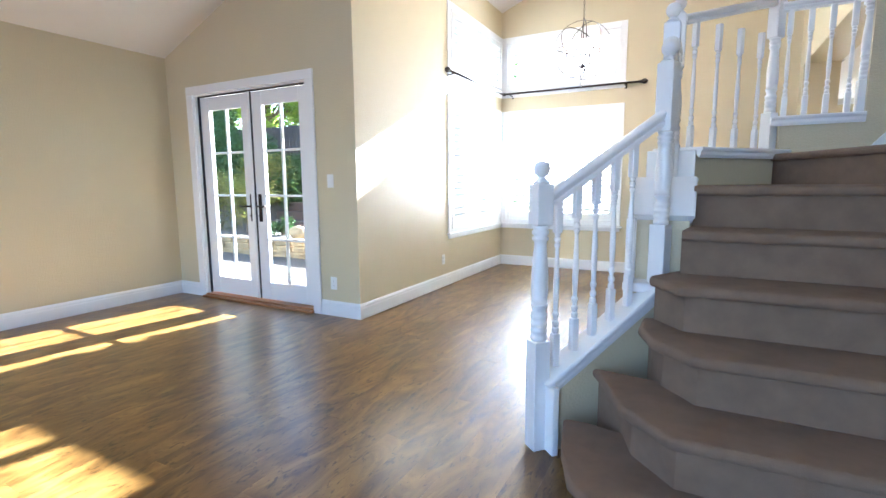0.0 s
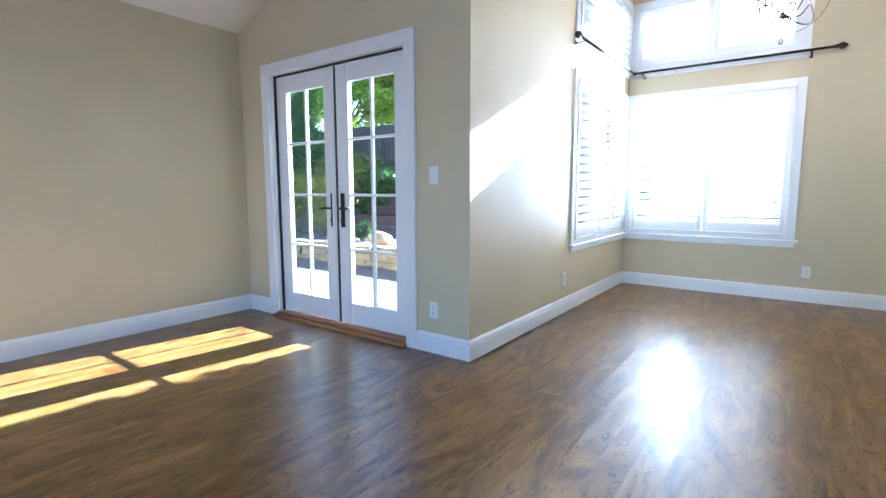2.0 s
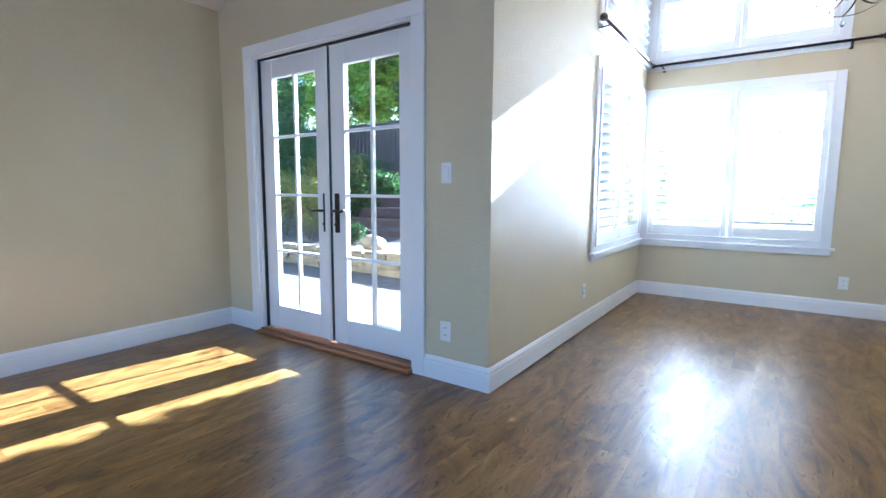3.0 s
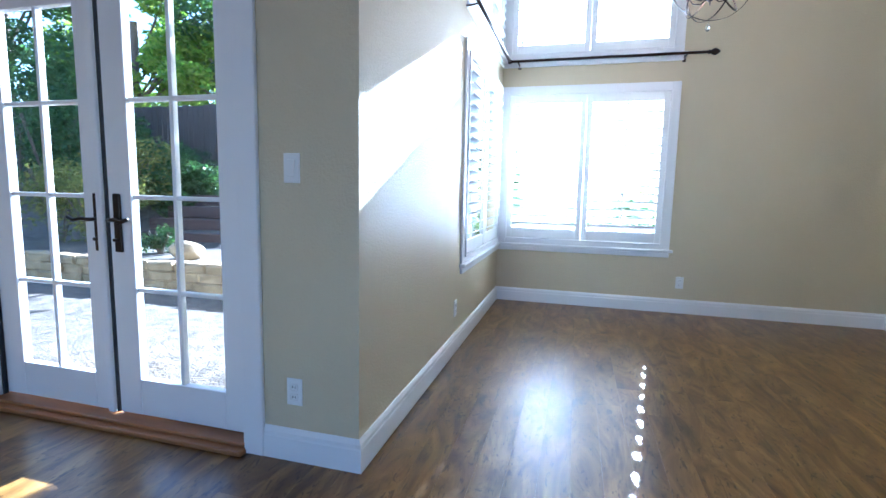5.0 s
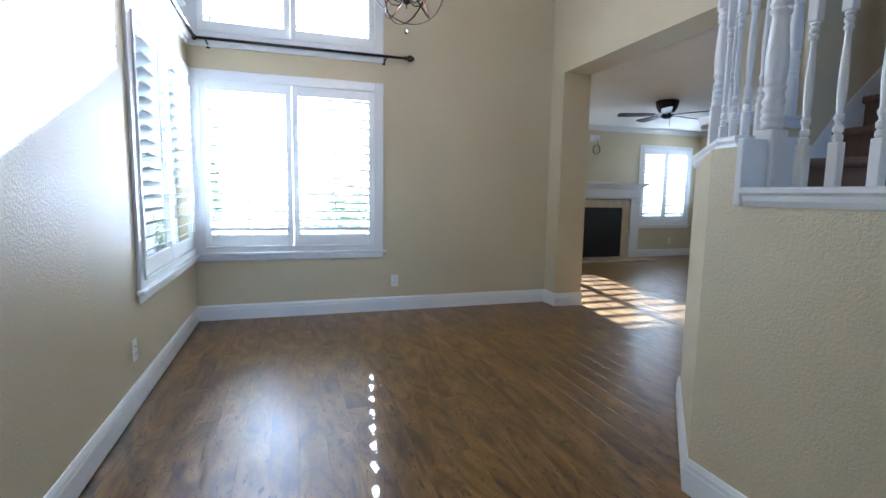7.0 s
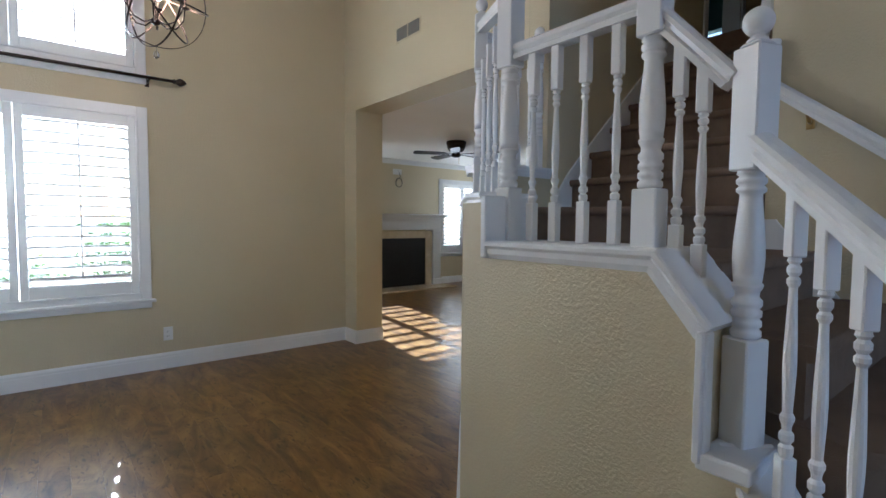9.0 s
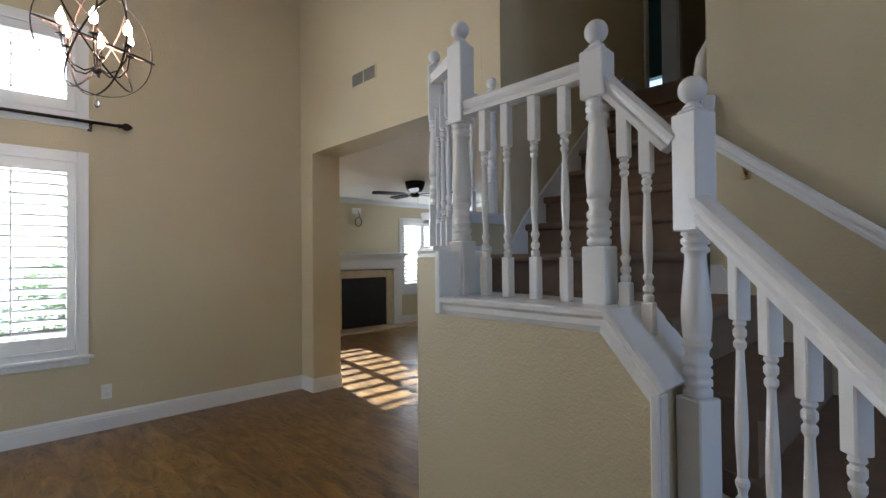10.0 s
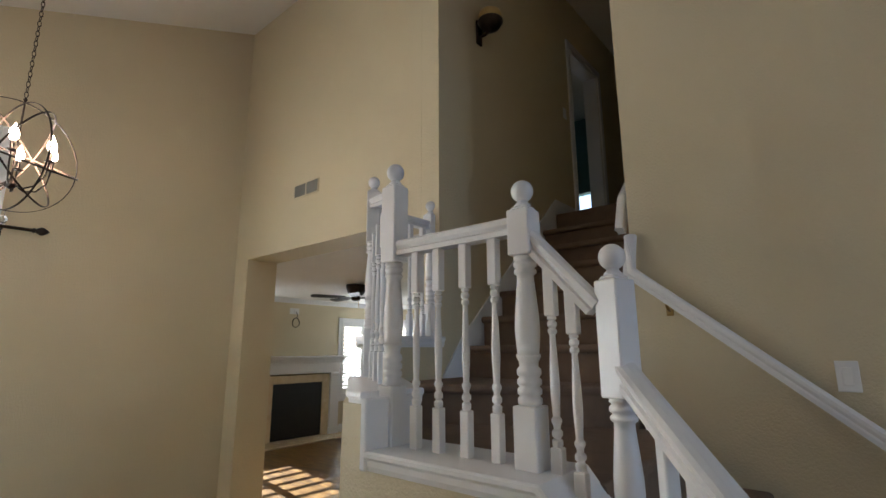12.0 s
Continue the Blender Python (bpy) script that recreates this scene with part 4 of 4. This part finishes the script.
for rx, ry, rz, r in ((90, 0, 18, R), (90, 0, 108, R * 0.985), (62, 0, 60, R * 0.97), (118, 0, 75, R * 0.955), (20, 12, 0, R * 0.94)):
    bm = bmesh.new()
    ring(bm, r, pose(0, 0, 0, rx, ry, rz))
    part("orb_ring", bm, BRONZE, ch, smooth=False)
part("stem", lathe(bmesh.new(), [(0.008, -0.22), (0.014, -0.20), (0.007, -0.18), (0.006, 0.1), (0.009, 0.12), (0.006, 0.14), (0.006, 0.40), (0.014, 0.41), (0.004, 0.43)], 10), BRONZE, ch, smooth=True)
part("hub", lathe(bmesh.new(), [(0.006, -0.24), (0.03, -0.225), (0.034, -0.20), (0.018, -0.185), (0.01, -0.17)], 14), BRONZE, ch, smooth=True)
for i in range(6):
    ang = 2 * math.pi * i / 6 + 0.3
    d = Vector((math.cos(ang), math.sin(ang), 0))
    pts = [d * 0.02 + Vector((0, 0, -0.2)), d * 0.08 + Vector((0, 0, -0.235)), d * 0.15 + Vector((0, 0, -0.215)), d * 0.205 + Vector((0, 0, -0.14)), d * 0.22 + Vector((0, 0, -0.04))]
    part("arm", sweep(bmesh.new(), pts, circle(0.0055, 8)), BRONZE, ch, smooth=True)
    cup = part("candle_cup", lathe(bmesh.new(), [(0.006, -0.045), (0.03, -0.04), (0.032, -0.034), (0.012, -0.03), (0.0115, 0.03), (0.009, 0.034)], 12), BRONZE, ch, smooth=True)
    cup.matrix_basis = Matrix.Translation(d * 0.22)
    bulb = mesh_ob("bulb", lathe(bmesh.new(), [(0.010, 0.03), (0.023, 0.050), (0.028, 0.070), (0.023, 0.096), (0.011, 0.122), (0.002, 0.15)], 12), BULB, True)
    bulb.parent = cup
    bulb["label"] = "lit flame-shaped bulb"
part("crystal_drop", lathe(bmesh.new(), [(0.002, -0.48), (0.016, -0.47), (0.022, -0.45), (0.016, -0.43), (0.003, -0.42), (0.002, -0.40), (0.006, -0.395), (0.002, -0.385)], 10), CRYSTAL, ch, "clear crystal drop")
top_z = (vault(CH.x) - CH.z) / CS
z = 0.43
i = 0
while z < top_z - 0.03:
    bm = bmesh.new()
    sweep(bm, [(0.011 * math.cos(a), 0, 0.024 * math.sin(a)) for a in [2 * math.pi * q / 10 for q in range(10)]], circle(0.003, 5), up=Vector((0, 1, 0)), closed=True)
    part("chain_link", bm, BRONZE, ch).matrix_basis = pose(0, 0, z + 0.02, 0, 0, 90 * (i % 2) + 20)
    z += 0.04
    i += 1
part("canopy", lathe(bmesh.new(), [(0.01, top_z - 0.05), (0.05, top_z - 0.035), (0.065, top_z - 0.01), (0.065, top_z + 0.02)], 18), BRONZE, ch, smooth=True)

# ---- sconce on the stairwell wall ----
sc = thing("wall_sconce", pose(1.86, SY, 4.00), "dark bronze wall sconce with amber glass bowl", "wall sconce")
part("backplate", boxes(((-0.035, -0.02, -0.11), (0.035, 0, 0.10)), bevel=0.01, segs=2), BRONZE, sc)
bm = lathe(bmesh.new(), [(0.02, -0.05), (0.07, -0.03), (0.10, 0.02), (0.10, 0.03)], 18, at=(0, -0.12, 0.02))
part("bowl", bm, BRONZE, sc, smooth=True)
part("arm", sweep(bmesh.new(), [(0, -0.01, -0.04), (0, -0.07, -0.05), (0, -0.12, -0.02)], circle(0.01)), BRONZE, sc, smooth=True)
part("glass_shade", lathe(bmesh.new(), [(0.085, 0.03), (0.095, 0.06), (0.088, 0.10), (0.07, 0.115)], 18, at=(0, -0.12, 0.02)), AMBER, sc, "amber glass shade", smooth=True)

# ---- door at the top of the stairs ----
uf = thing("door_frame", pose(0, SY, UP), "white painted upper door frame", "door frame", kind="structure")
part("casing", boxes(((3.465, -0.018, 0), (3.54, 0, 1.99)), ((4.28, -0.018, 0), (4.355, 0, 1.99)), ((3.465, -0.018, 1.99), (4.355, 0, 2.065)), bevel=0.004), WHITE, uf)
part("jamb", boxes(((3.54, 0.001, 0), (3.56, 0.16, 1.99)), ((4.26, 0.001, 0), (4.28, 0.16, 1.99)), ((3.56, 0.001, 1.97), (4.26, 0.16, 1.99))), WHITE, uf)
ud = thing("door_3", pose(3.605, SY + 0.165, UP + 0.005, 0, 0, 88), "white bedroom door standing open", "door", kind="structure")
part("leaf", boxes(((0, 0, 0), (0.69, 0.035, 1.96)), bevel=0.003), DOORBLUE, ud)
part("knob", lathe(bmesh.new(), [(0.025, 0), (0.012, 0.01), (0.012, 0.03), (0.027, 0.04), (0.027, 0.055), (0.01, 0.062)], 14), BRONZE, ud, "dark door knob", smooth=True).matrix_basis = pose(0.63, 0.035, 0.93, -90, 0, 0)

# ---- family room ----
fp = thing("fireplace", pose(4.16, FAMY, 0), "white mantel fireplace with cream stone surround", "fireplace", kind="structure")
# Solid black block fills the firebox.
part("firebox", boxes(((-0.50, -0.175, 0.04), (0.50, -0.02, 0.97))), FIREBOX_BLACK, fp, "black firebox opening")
part("stone_surround", boxes(((-0.66, -0.19, 0.0), (-0.50, -0.01, 1.10)), ((0.50, -0.19, 0.0), (0.66, -0.01, 1.10)), ((-0.50, -0.19, 0.96), (0.50, -0.01, 1.10)), bevel=0.003), MARBLE, fp, "cream stone surround")
for s in (-1, 1):
    x0, x1 = sorted((s * 0.66, s * 0.86))
    part("pilaster", boxes(((x0, -0.22, 0.0), (x1, -0.01, 1.12)), ((x0 - 0.012, -0.235, 0.0), (x1 + 0.012, -0.01, 0.14)), ((x0 - 0.012, -0.235, 1.06), (x1 + 0.012, -0.01, 1.12)), bevel=0.005), WHITE, fp)
part("frieze", boxes(((-0.86, -0.22, 1.12), (0.86, -0.01, 1.31)), ((-0.80, -0.232, 1.15), (0.80, -0.22, 1.28)), bevel=0.004), WHITE, fp)
part("mantel_shelf", boxes(((-0.90, -0.25, 1.31), (0.90, -0.01, 1.345)), ((-0.94, -0.285, 1.345), (0.94, -0.01, 1.38)), ((-0.98, -0.32, 1.38), (0.98, -0.01, 1.425)), bevel=0.008, segs=2), WHITE, fp)
part("hearth", boxes(((-0.95, -0.62, 0.0), (0.95, -0.01, 0.03)), bevel=0.006), MARBLE, fp, "cream stone hearth slab")
bm = sweep(bmesh.new(), [(HX + 0.312, 6.9, FAMZ), (HX + 0.312, FAMY, FAMZ), (FAMX, FAMY, FAMZ), (FAMX, 4.4, FAMZ)], [(0, 0), (0.07, 0), (0.07, -0.012), (0.045, -0.03), (0.018, -0.065), (0.012, -0.085), (0, -0.085)])
tagged(mesh_ob("trim_crown", bm, WHITE), "white crown moulding round the family room", "trim", kind="structure")
tv = plate("cable_plate", pose(4.11, FAMY, 2.23), "wall plate", "white cable plate above the mantel", w=0.2, h=0.11)
cb = thing("coiled_cable", pose(4.11, FAMY - 0.02, 2.19), "coiled black cable hanging above the mantel", "cable")
bm = bmesh.new()
pts = [(0.03, 0, 0.03), (0.05, -0.02, -0.06)]
for i in range(34):
    a = i * 0.42
    pts.append((0.01 - 0.075 * math.sin(a) * (1 - 0.1 * (i % 5) / 5), -0.02 - 0.0006 * i, -0.17 + 0.085 * math.cos(a)))
sweep(bm, pts, circle(0.006, 6), up=Vector((0, 1, 0.01)))
part("cable", bm, BLACK, cb, smooth=True)
# ceiling fan
fan = thing("ceiling_fan", pose(3.6, 7.70, FAMZ), "dark bronze ceiling fan with five blades", "ceiling fan")
part("housing", lathe(bmesh.new(), [(0.06, -0.16), (0.10, -0.15), (0.13, -0.10), (0.14, -0.06), (0.15, -0.01), (0.14, 0.0)], 24), BRONZE, fan, smooth=True)
part("hub", lathe(bmesh.new(), [(0.03, -0.235), (0.06, -0.225), (0.07, -0.20), (0.05, -0.16)], 18), BRONZE, fan, smooth=True)
for i in range(5):
    ang = 72 * i + 12
    bm = bmesh.new()
    box(bm, (0.06, -0.02, -0.005), (0.19, 0.02, 0.003), 0.003)
    ir = part("blade_iron", bm, BRONZE, fan)
    ir.matrix_basis = pose(0, 0, -0.185, 0, 0, ang)
    bm = bmesh.new()
    prism(bm, [(0.16, -0.045), (0.30, -0.062), (0.60, -0.07), (0.635, -0.05), (0.645, 0.0), (0.635, 0.05), (0.60, 0.07), (0.30, 0.062), (0.16, 0.045)], -0.005, 0.003)
    part("blade", bm, BRONZE, fan).matrix_basis = pose(0, 0, -0.182, 10, 0, ang)
part("pull_chain", boxes(((0.05, -0.002, -0.33), (0.054, 0.002, -0.22))), BRASS, fan)

# ---- garden ----
gm = bmesh.new()
GX, GY = 44, 44
gv = {}


def ground_z(x, y):
    z = -0.12
    if y > 6.75 and x < -3:
        z = 0.16 + max(0.0, min(1.0, (y - 8.2) / 2.6)) * 1.0
    elif y > 10.5:
        z = -0.12
    return z


xs = [-400, -120, -50, -30] + [-20 + i * 0.5 for i in range(33)] + [-2.5, 0, 4, 8, 20, 60, 400]
ys = [-400, -60, -10, 0, 2, 3.4, 4.5, 5.5, 6.3, 6.749, 6.751] + [7 + i * 0.4 for i in range(14)] + [14, 20, 40, 120, 400]
for i, x in enumerate(xs):
    for j, y in enumerate(ys):
        inside = LX - 0.1 < x < FAMX and BACK < y < FAMY and not (x < BX - 0.2 and y > FY + 0.3)
        wob = 0.0 if (x < -60 or y > 60) else noise.noise((x * 0.9, y * 0.9, 0)) * 0.02
        gv[i, j] = gm.verts.new((x, y, (ground_z(x, y) if not inside else -0.27) + wob))
for i in range(len(xs) - 1):
    for j in range(len(ys) - 1):
        gm.faces.new((gv[i, j], gv[i + 1, j], gv[i + 1, j + 1], gv[i, j + 1]))
tagged(mesh_ob("ground", gm, GRAVEL), "pale sunlit gravel and leaf litter yard", "ground", kind="structure")

# low dry-stone retaining wall
rw = thing("garden_wall", pose(0, 6.62, -0.13), "low brown stacked stone garden wall", "garden wall", kind="structure")
rnd = random.Random(7)
first = []
for v in range(5):
    bm = bmesh.new()
    L, H = rnd.uniform(0.28, 0.5), 0.11
    vs = box(bm, (-L / 2, -0.10, 0), (L / 2, 0.10, H), 0.02, 2)
    for vv in bm.verts:
        vv.co += Vector((rnd.uniform(-1, 1), rnd.uniform(-1, 1), rnd.uniform(-1, 1))) * 0.012
    me_ob = mesh_ob("stone", bm, STONE)
    first.append((me_ob, L))
used = set()
for row in range(3):
    x = -11.5 + row * 0.17
    while x < -3.2:
        v = rnd.randrange(5)
        ob, L = first[v]
        at = pose(x + L / 2, rnd.uniform(-0.03, 0.03), row * 0.113, 0, 0, rnd.uniform(-3, 3))
        if v not in used:
            used.add(v)
            ob.parent = rw
            ob.matrix_parent_inverse = Matrix()
            ob.matrix_basis = at
        else:
            part_like(ob, "stone", rw, at)
        x += L + 0.012
for v, (ob, L) in enumerate(first):
    if v not in used:
        bpy.data.objects.remove(ob)
# timber steps up the slope
for i in range(4):
    t = mesh_ob("timber_step", boxes(((-0.9, -0.08, 0), (0.9, 0.08, 0.2)), bevel=0.01), TIMBER)
    t.matrix_basis = pose(-7.7, 8.4 + i * 0.42, 0.16 + i * 0.2, 0, 0, 4)
    tagged(t, "weathered dark timber garden step", "garden step", "garden steps")
# boulder
bm = bmesh.new()
bmesh.ops.create_icosphere(bm, subdivisions=3, radius=0.2)
for v in bm.verts:
    v.co += v.normal * noise.noise(v.co * 6) * 0.06
    v.co.z *= 0.7
bo = mesh_ob("boulder", bm, STONE, True)
bo.matrix_basis = pose(-6.3, 7.1, 0.26)
tagged(bo, "rounded brown boulder on the garden wall", "boulder")

# board fence
fence = thing("fence", pose(0, 11.2, 1.1), "dark weathered board fence behind the shrubs", "fence", kind="structure")
first = None
x = -20.0
i = 0
while x < -8.6:
    at = pose(x, 0.0, rnd.uniform(-0.02, 0.02))
    if first is None:
        first = part("board", boxes(((0, -0.01, 0), (0.138, 0.01, 1.85)), bevel=0.003), FENCE, fence)
        first.matrix_basis = at
    else:
        part_like(first, "board", fence, at)
    x += 0.145
part("rail", boxes(((-20, 0.01, 0.3), (-8.6, 0.05, 0.39)), ((-20, 0.01, 1.5), (-8.6, 0.05, 1.59)), bevel=0.004), FENCE, fence)


def leaves(bm, centre, radii, count, size, rn):
    """Small folded leaves in a loose, uneven shell round the centre."""
    c = Vector(centre)
    for _ in range(count):
        d = Vector((rn.gauss(0, 1), rn.gauss(0, 1), rn.gauss(0, 1))).normalized()
        k = (0.45 + 0.6 * rn.random() ** 0.6) * (0.82 + 0.35 * noise.noise(d * 2.3 + c))
        p = c + Vector((d.x * radii[0], d.y * radii[1], d.z * radii[2])) * k
        u = Vector((rn.uniform(-1, 1), rn.uniform(-1, 1), rn.uniform(-0.6, 0.6))).normalized()
        w = u.cross(Vector((rn.uniform(-1, 1), rn.uniform(-1, 1), rn.uniform(-1, 1)))).normalized()
        s = size * rn.uniform(0.6, 1.3)
        a, b, e, f = p - u * s, p + w * s * 0.42, p + u * s, p - w * s * 0.42
        bm.faces.new([bm.verts.new(q) for q in (a, b, e, f)])


def plant_mesh(blobs, size, rn):
    bm = bmesh.new()
    for c, r, n in blobs:
        leaves(bm, c, r, n, size, rn)
    return bm


def crown_ob(name, bm, mat, parent):
    me = bpy.data.meshes.new(name)
    bm.to_mesh(me)
    bm.free()
    me.materials.append(mat)
    ob = new(name, me)
    ob.parent = parent
    return ob


def shrub(x, y, z, r, h, mat, label, n=1500, size=0.035, seed=0):
    rn = random.Random(seed)
    s = thing("shrub", pose(x, y, z), label, "shrub", "garden shrubs")
    blobs = []
    for i in range(7):
        a = rn.uniform(0, 6.28)
        q = rn.uniform(0, 0.6) * r
        blobs.append(((q * math.cos(a), q * math.sin(a), h * rn.uniform(0.25, 0.8)), (r * rn.uniform(0.35, 0.6),) * 2 + (h * rn.uniform(0.22, 0.38),), n // 7))
    crown_ob("foliage", plant_mesh(blobs, size, rn), mat, s)
    bm = bmesh.new()
    for i in range(6):
        a = rn.uniform(0, 6.28)
        sweep(bm, [(0.02 * math.cos(a), 0.02 * math.sin(a), -0.05), (0.2 * r * math.cos(a), 0.2 * r * math.sin(a), h * 0.3), (0.5 * r * math.cos(a), 0.5 * r * math.sin(a), h * 0.7)], circle(0.012, 5), up=Vector((0.3, 0.2, 1)))
    part("stems", bm, BARK, s)
    return s


shrub(-8.3, 7.5, 0.16, 0.85, 1.25, LEAF_Y, "yellow-green flowering shrub in the sun", 3200, 0.03, 1)
shrub(-9.6, 7.9, 0.16, 1.0, 1.7, LEAF_Y, "tall yellow-green shrub in the sun", 3400, 0.035, 2)
shrub(-9.4, 8.9, 0.35, 1.1, 1.7, LEAF_Y, "yellow-green shrub before the fence", 4200, 0.04, 3)
shrub(-11.0, 8.9, 0.4, 1.2, 2.8, LEAF_D, "tall dark green shrub before the fence", 4200, 0.04, 4)
shrub(-10.6, 10.2, 0.85, 1.0, 1.3, LEAF_D, "rounded green shrub by the fence", 3000, 0.035, 5)
shrub(-9.2, 10.2, 0.85, 0.9, 1.2, LEAF_D, "rounded green shrub by the steps", 3000, 0.035, 6)
shrub(-7.7, 10.4, 0.95, 0.9, 1.2, LEAF_D, "rounded green shrub above the steps", 4200, 0.035, 7)
shrub(-8.9, 9.6, 0.5, 1.0, 1.35, LEAF_D, "dense dark green shrub on the slope", 6000, 0.05, 21)
shrub(-10.3, 9.7, 0.6, 1.2, 2.0, LEAF_D, "dense dark green shrub on the slope", 9000, 0.055, 22)
shrub(-11.9, 9.7, 0.6, 1.3, 3.6, LEAF_D, "dense tall dark green shrub on the slope", 9000, 0.055, 23)
shrub(-12.8, 9.4, 0.6, 1.3, 3.0, LEAF_D, "dark green shrub before the fence", 3000, 0.045, 8)
shrub(-7.0, 7.35, 0.16, 0.4, 0.45, LEAF_D, "small green shrub on the garden wall", 900, 0.03, 9)


def tree(x, y, z, h, r, mat, label, n=6000, size=0.07, seed=0):
    rn = random.Random(seed)
    t = thing("tree", pose(x, y, z), label, "tree", "garden trees")
    bm = bmesh.new()
    sweep(bm, [(0, 0, -0.2), (0.05, 0.03, h * 0.25), (-0.03, 0.05, h * 0.5), (0.06, 0, h * 0.78)], circle(0.11, 9), up=Vector((0.2, 1, 0)))
    blobs = []
    for i in range(16):
        a = rn.uniform(0, 6.28)
        q = r * rn.uniform(0.25, 0.85)
        zz = h * rn.uniform(0.42, 0.98)
        e = (q * math.cos(a), q * math.sin(a), zz)
        sweep(bm, [(0.0, 0.0, zz * 0.6), (e[0] * 0.5, e[1] * 0.5, zz * 0.82), e], circle(0.03, 6), up=Vector((0.3, 0.4, 1)))
        blobs.append((e, (r * rn.uniform(0.25, 0.45), r * rn.uniform(0.25, 0.45), h * rn.uniform(0.07, 0.13)), n // 16))
    part("trunk", bm, BARK, t)
    crown_ob("crown", plant_mesh(blobs, size, rn), mat, t)
    return t


tree(-9.5, 12.8, 0.9, 5.5, 2.4, LEAF_L, "bright green tree behind the fence", 15000, 0.085, 11)
tree(-13.0, 12.6, 0.9, 5.8, 2.4, LEAF_L, "bright green tree behind the fence", 15000, 0.09, 12)
tree(-11.3, 13.9, 0.9, 5.6, 2.2, LEAF_D, "green tree behind the fence", 13000, 0.075, 13)
tree(-16.5, 11.8, 0.9, 6.5, 2.8, LEAF_D, "dark green tree behind the fence", 14000, 0.09, 14)
# Tree out of view, added so its thin crown dapples the yard.
tree(-6.3, 12.7, 0.9, 5.2, 1.7, LEAF_L, "bright green open tree added to dapple the yard", 1700, 0.085, 15)
# hedge along the fence top
hg = thing("hedge", pose(0, 11.75, 1.25), "bright clipped hedge rising above the fence", "hedge", kind="stuff")
rn = random.Random(31)
crown_ob("foliage", plant_mesh([((-19.5 + i * 0.65, rn.uniform(-0.1, 0.2), 1.75), (0.65, 0.45, 0.42), 420) for i in range(17)], 0.05, rn), LEAF_L, hg)
part("stems", boxes(*[((-19 + i * 0.8, -0.02, -0.1), (-18.96 + i * 0.8, 0.02, 1.5)) for i in range(17)]), BARK, hg)
# planting outside the dining window
for i, (x, y, r, h) in enumerate(((-1.6, 10.2, 0.8, 0.9), (-0.5, 10.4, 1.0, 1.6), (0.6, 10.1, 0.9, 1.5), (-2.8, 10.4, 0.8, 0.9))):
    shrub(x, y, -0.12, r, h, LEAF_D, "dark green shrub outside the dining window", 1500, 0.045, 40 + i)
shrub(5.6, 13.0, -0.12, 1.0, 1.5, LEAF_Y, "green shrub outside the family room window", 1500, 0.045, 50)
shrub(8.8, 9.5, -0.12, 1.0, 1.5, LEAF_D, "green shrub outside the family room window", 1500, 0.045, 51)

# Added shrub, not a known plant: its shadow narrows the right leaf's sun patch.
shrub(-2.20, 7.42, -0.12, 0.45, 4.2, LEAF_D, "tall dark evergreen shrub added to shade the French doors", 9000, 0.05, 60)

# ---- floor boards ----
PW = 0.127
rnp = random.Random(5)
LENS = (1.1, 1.4, 1.7, 2.0)
FLOOR = bpy.data.objects["floor"]
board_mesh = []
for L in LENS:
    bm = bmesh.new()
    z0, z1, c, g = -0.016, 0.0, 0.0003, 0.0001
    lo = [bm.verts.new(v) for v in ((g, g, z0), (PW - g, g, z0), (PW - g, L - g, z0), (g, L - g, z0))]
    md = [bm.verts.new(v) for v in ((g, g, z1 - c), (PW - g, g, z1 - c), (PW - g, L - g, z1 - c), (g, L - g, z1 - c))]
    hi = [bm.verts.new(v) for v in ((g + c, g + c, z1), (PW - g - c, g + c, z1), (PW - g - c, L - g - c, z1), (g + c, L - g - c, z1))]
    bm.faces.new(hi)
    for p, q in ((lo, md), (md, hi)):
        for k in range(4):
            bm.faces.new((p[k], p[(k + 1) % 4], q[(k + 1) % 4], q[k]))
    me = bpy.data.meshes.new("floor_board")
    bm.to_mesh(me)
    bm.free()
    me.materials.append(WOOD)
    board_mesh.append(me)
verts, faces = [], []
count = 0
x = LX
while x < FAMX:
    y = BACK - rnp.uniform(0, 1.2)
    top_y = FAMY if x > HX + 0.312 - 0.1 else (WY if x > BX - 0.01 else FY + 0.02)
    while y < top_y:
        k = rnp.randrange(4)
        L = min(LENS[k], top_y + 0.05 - y)
        full = abs(L - LENS[k]) < 1e-6
        near = full and -3.4 < x < 1.3 and 0.3 < y + L and y < 6.5
        if near and count < 300:
            ob = new("floor_board", board_mesh[k])
            ob.parent = FLOOR
            ob.location = (x, y, 0)
            count += 1
        else:
            b0 = len(verts)
            g, c = 0.0001, 0.0003
            for zz, e in ((-0.016, g), (-c, g), (0.0, g + c)):
                verts += [(x + e, y + e, zz), (x + PW - e, y + e, zz), (x + PW - e, y + L - e, zz), (x + e, y + L - e, zz)]
            faces.append([b0 + 8 + q for q in range(4)])
            for lev in (0, 4):
                for q in range(4):
                    r = (q + 1) % 4
                    faces.append([b0 + lev + q, b0 + lev + r, b0 + lev + 4 + r, b0 + lev + 4 + q])
        y += L
    x += PW
me = bpy.data.meshes.new("outer_boards")
me.from_pydata(verts, [], faces)
me.materials.append(WOOD)
ob = new("outer_boards", me)
ob.parent = FLOOR
tagged(ob, kind="stuff")
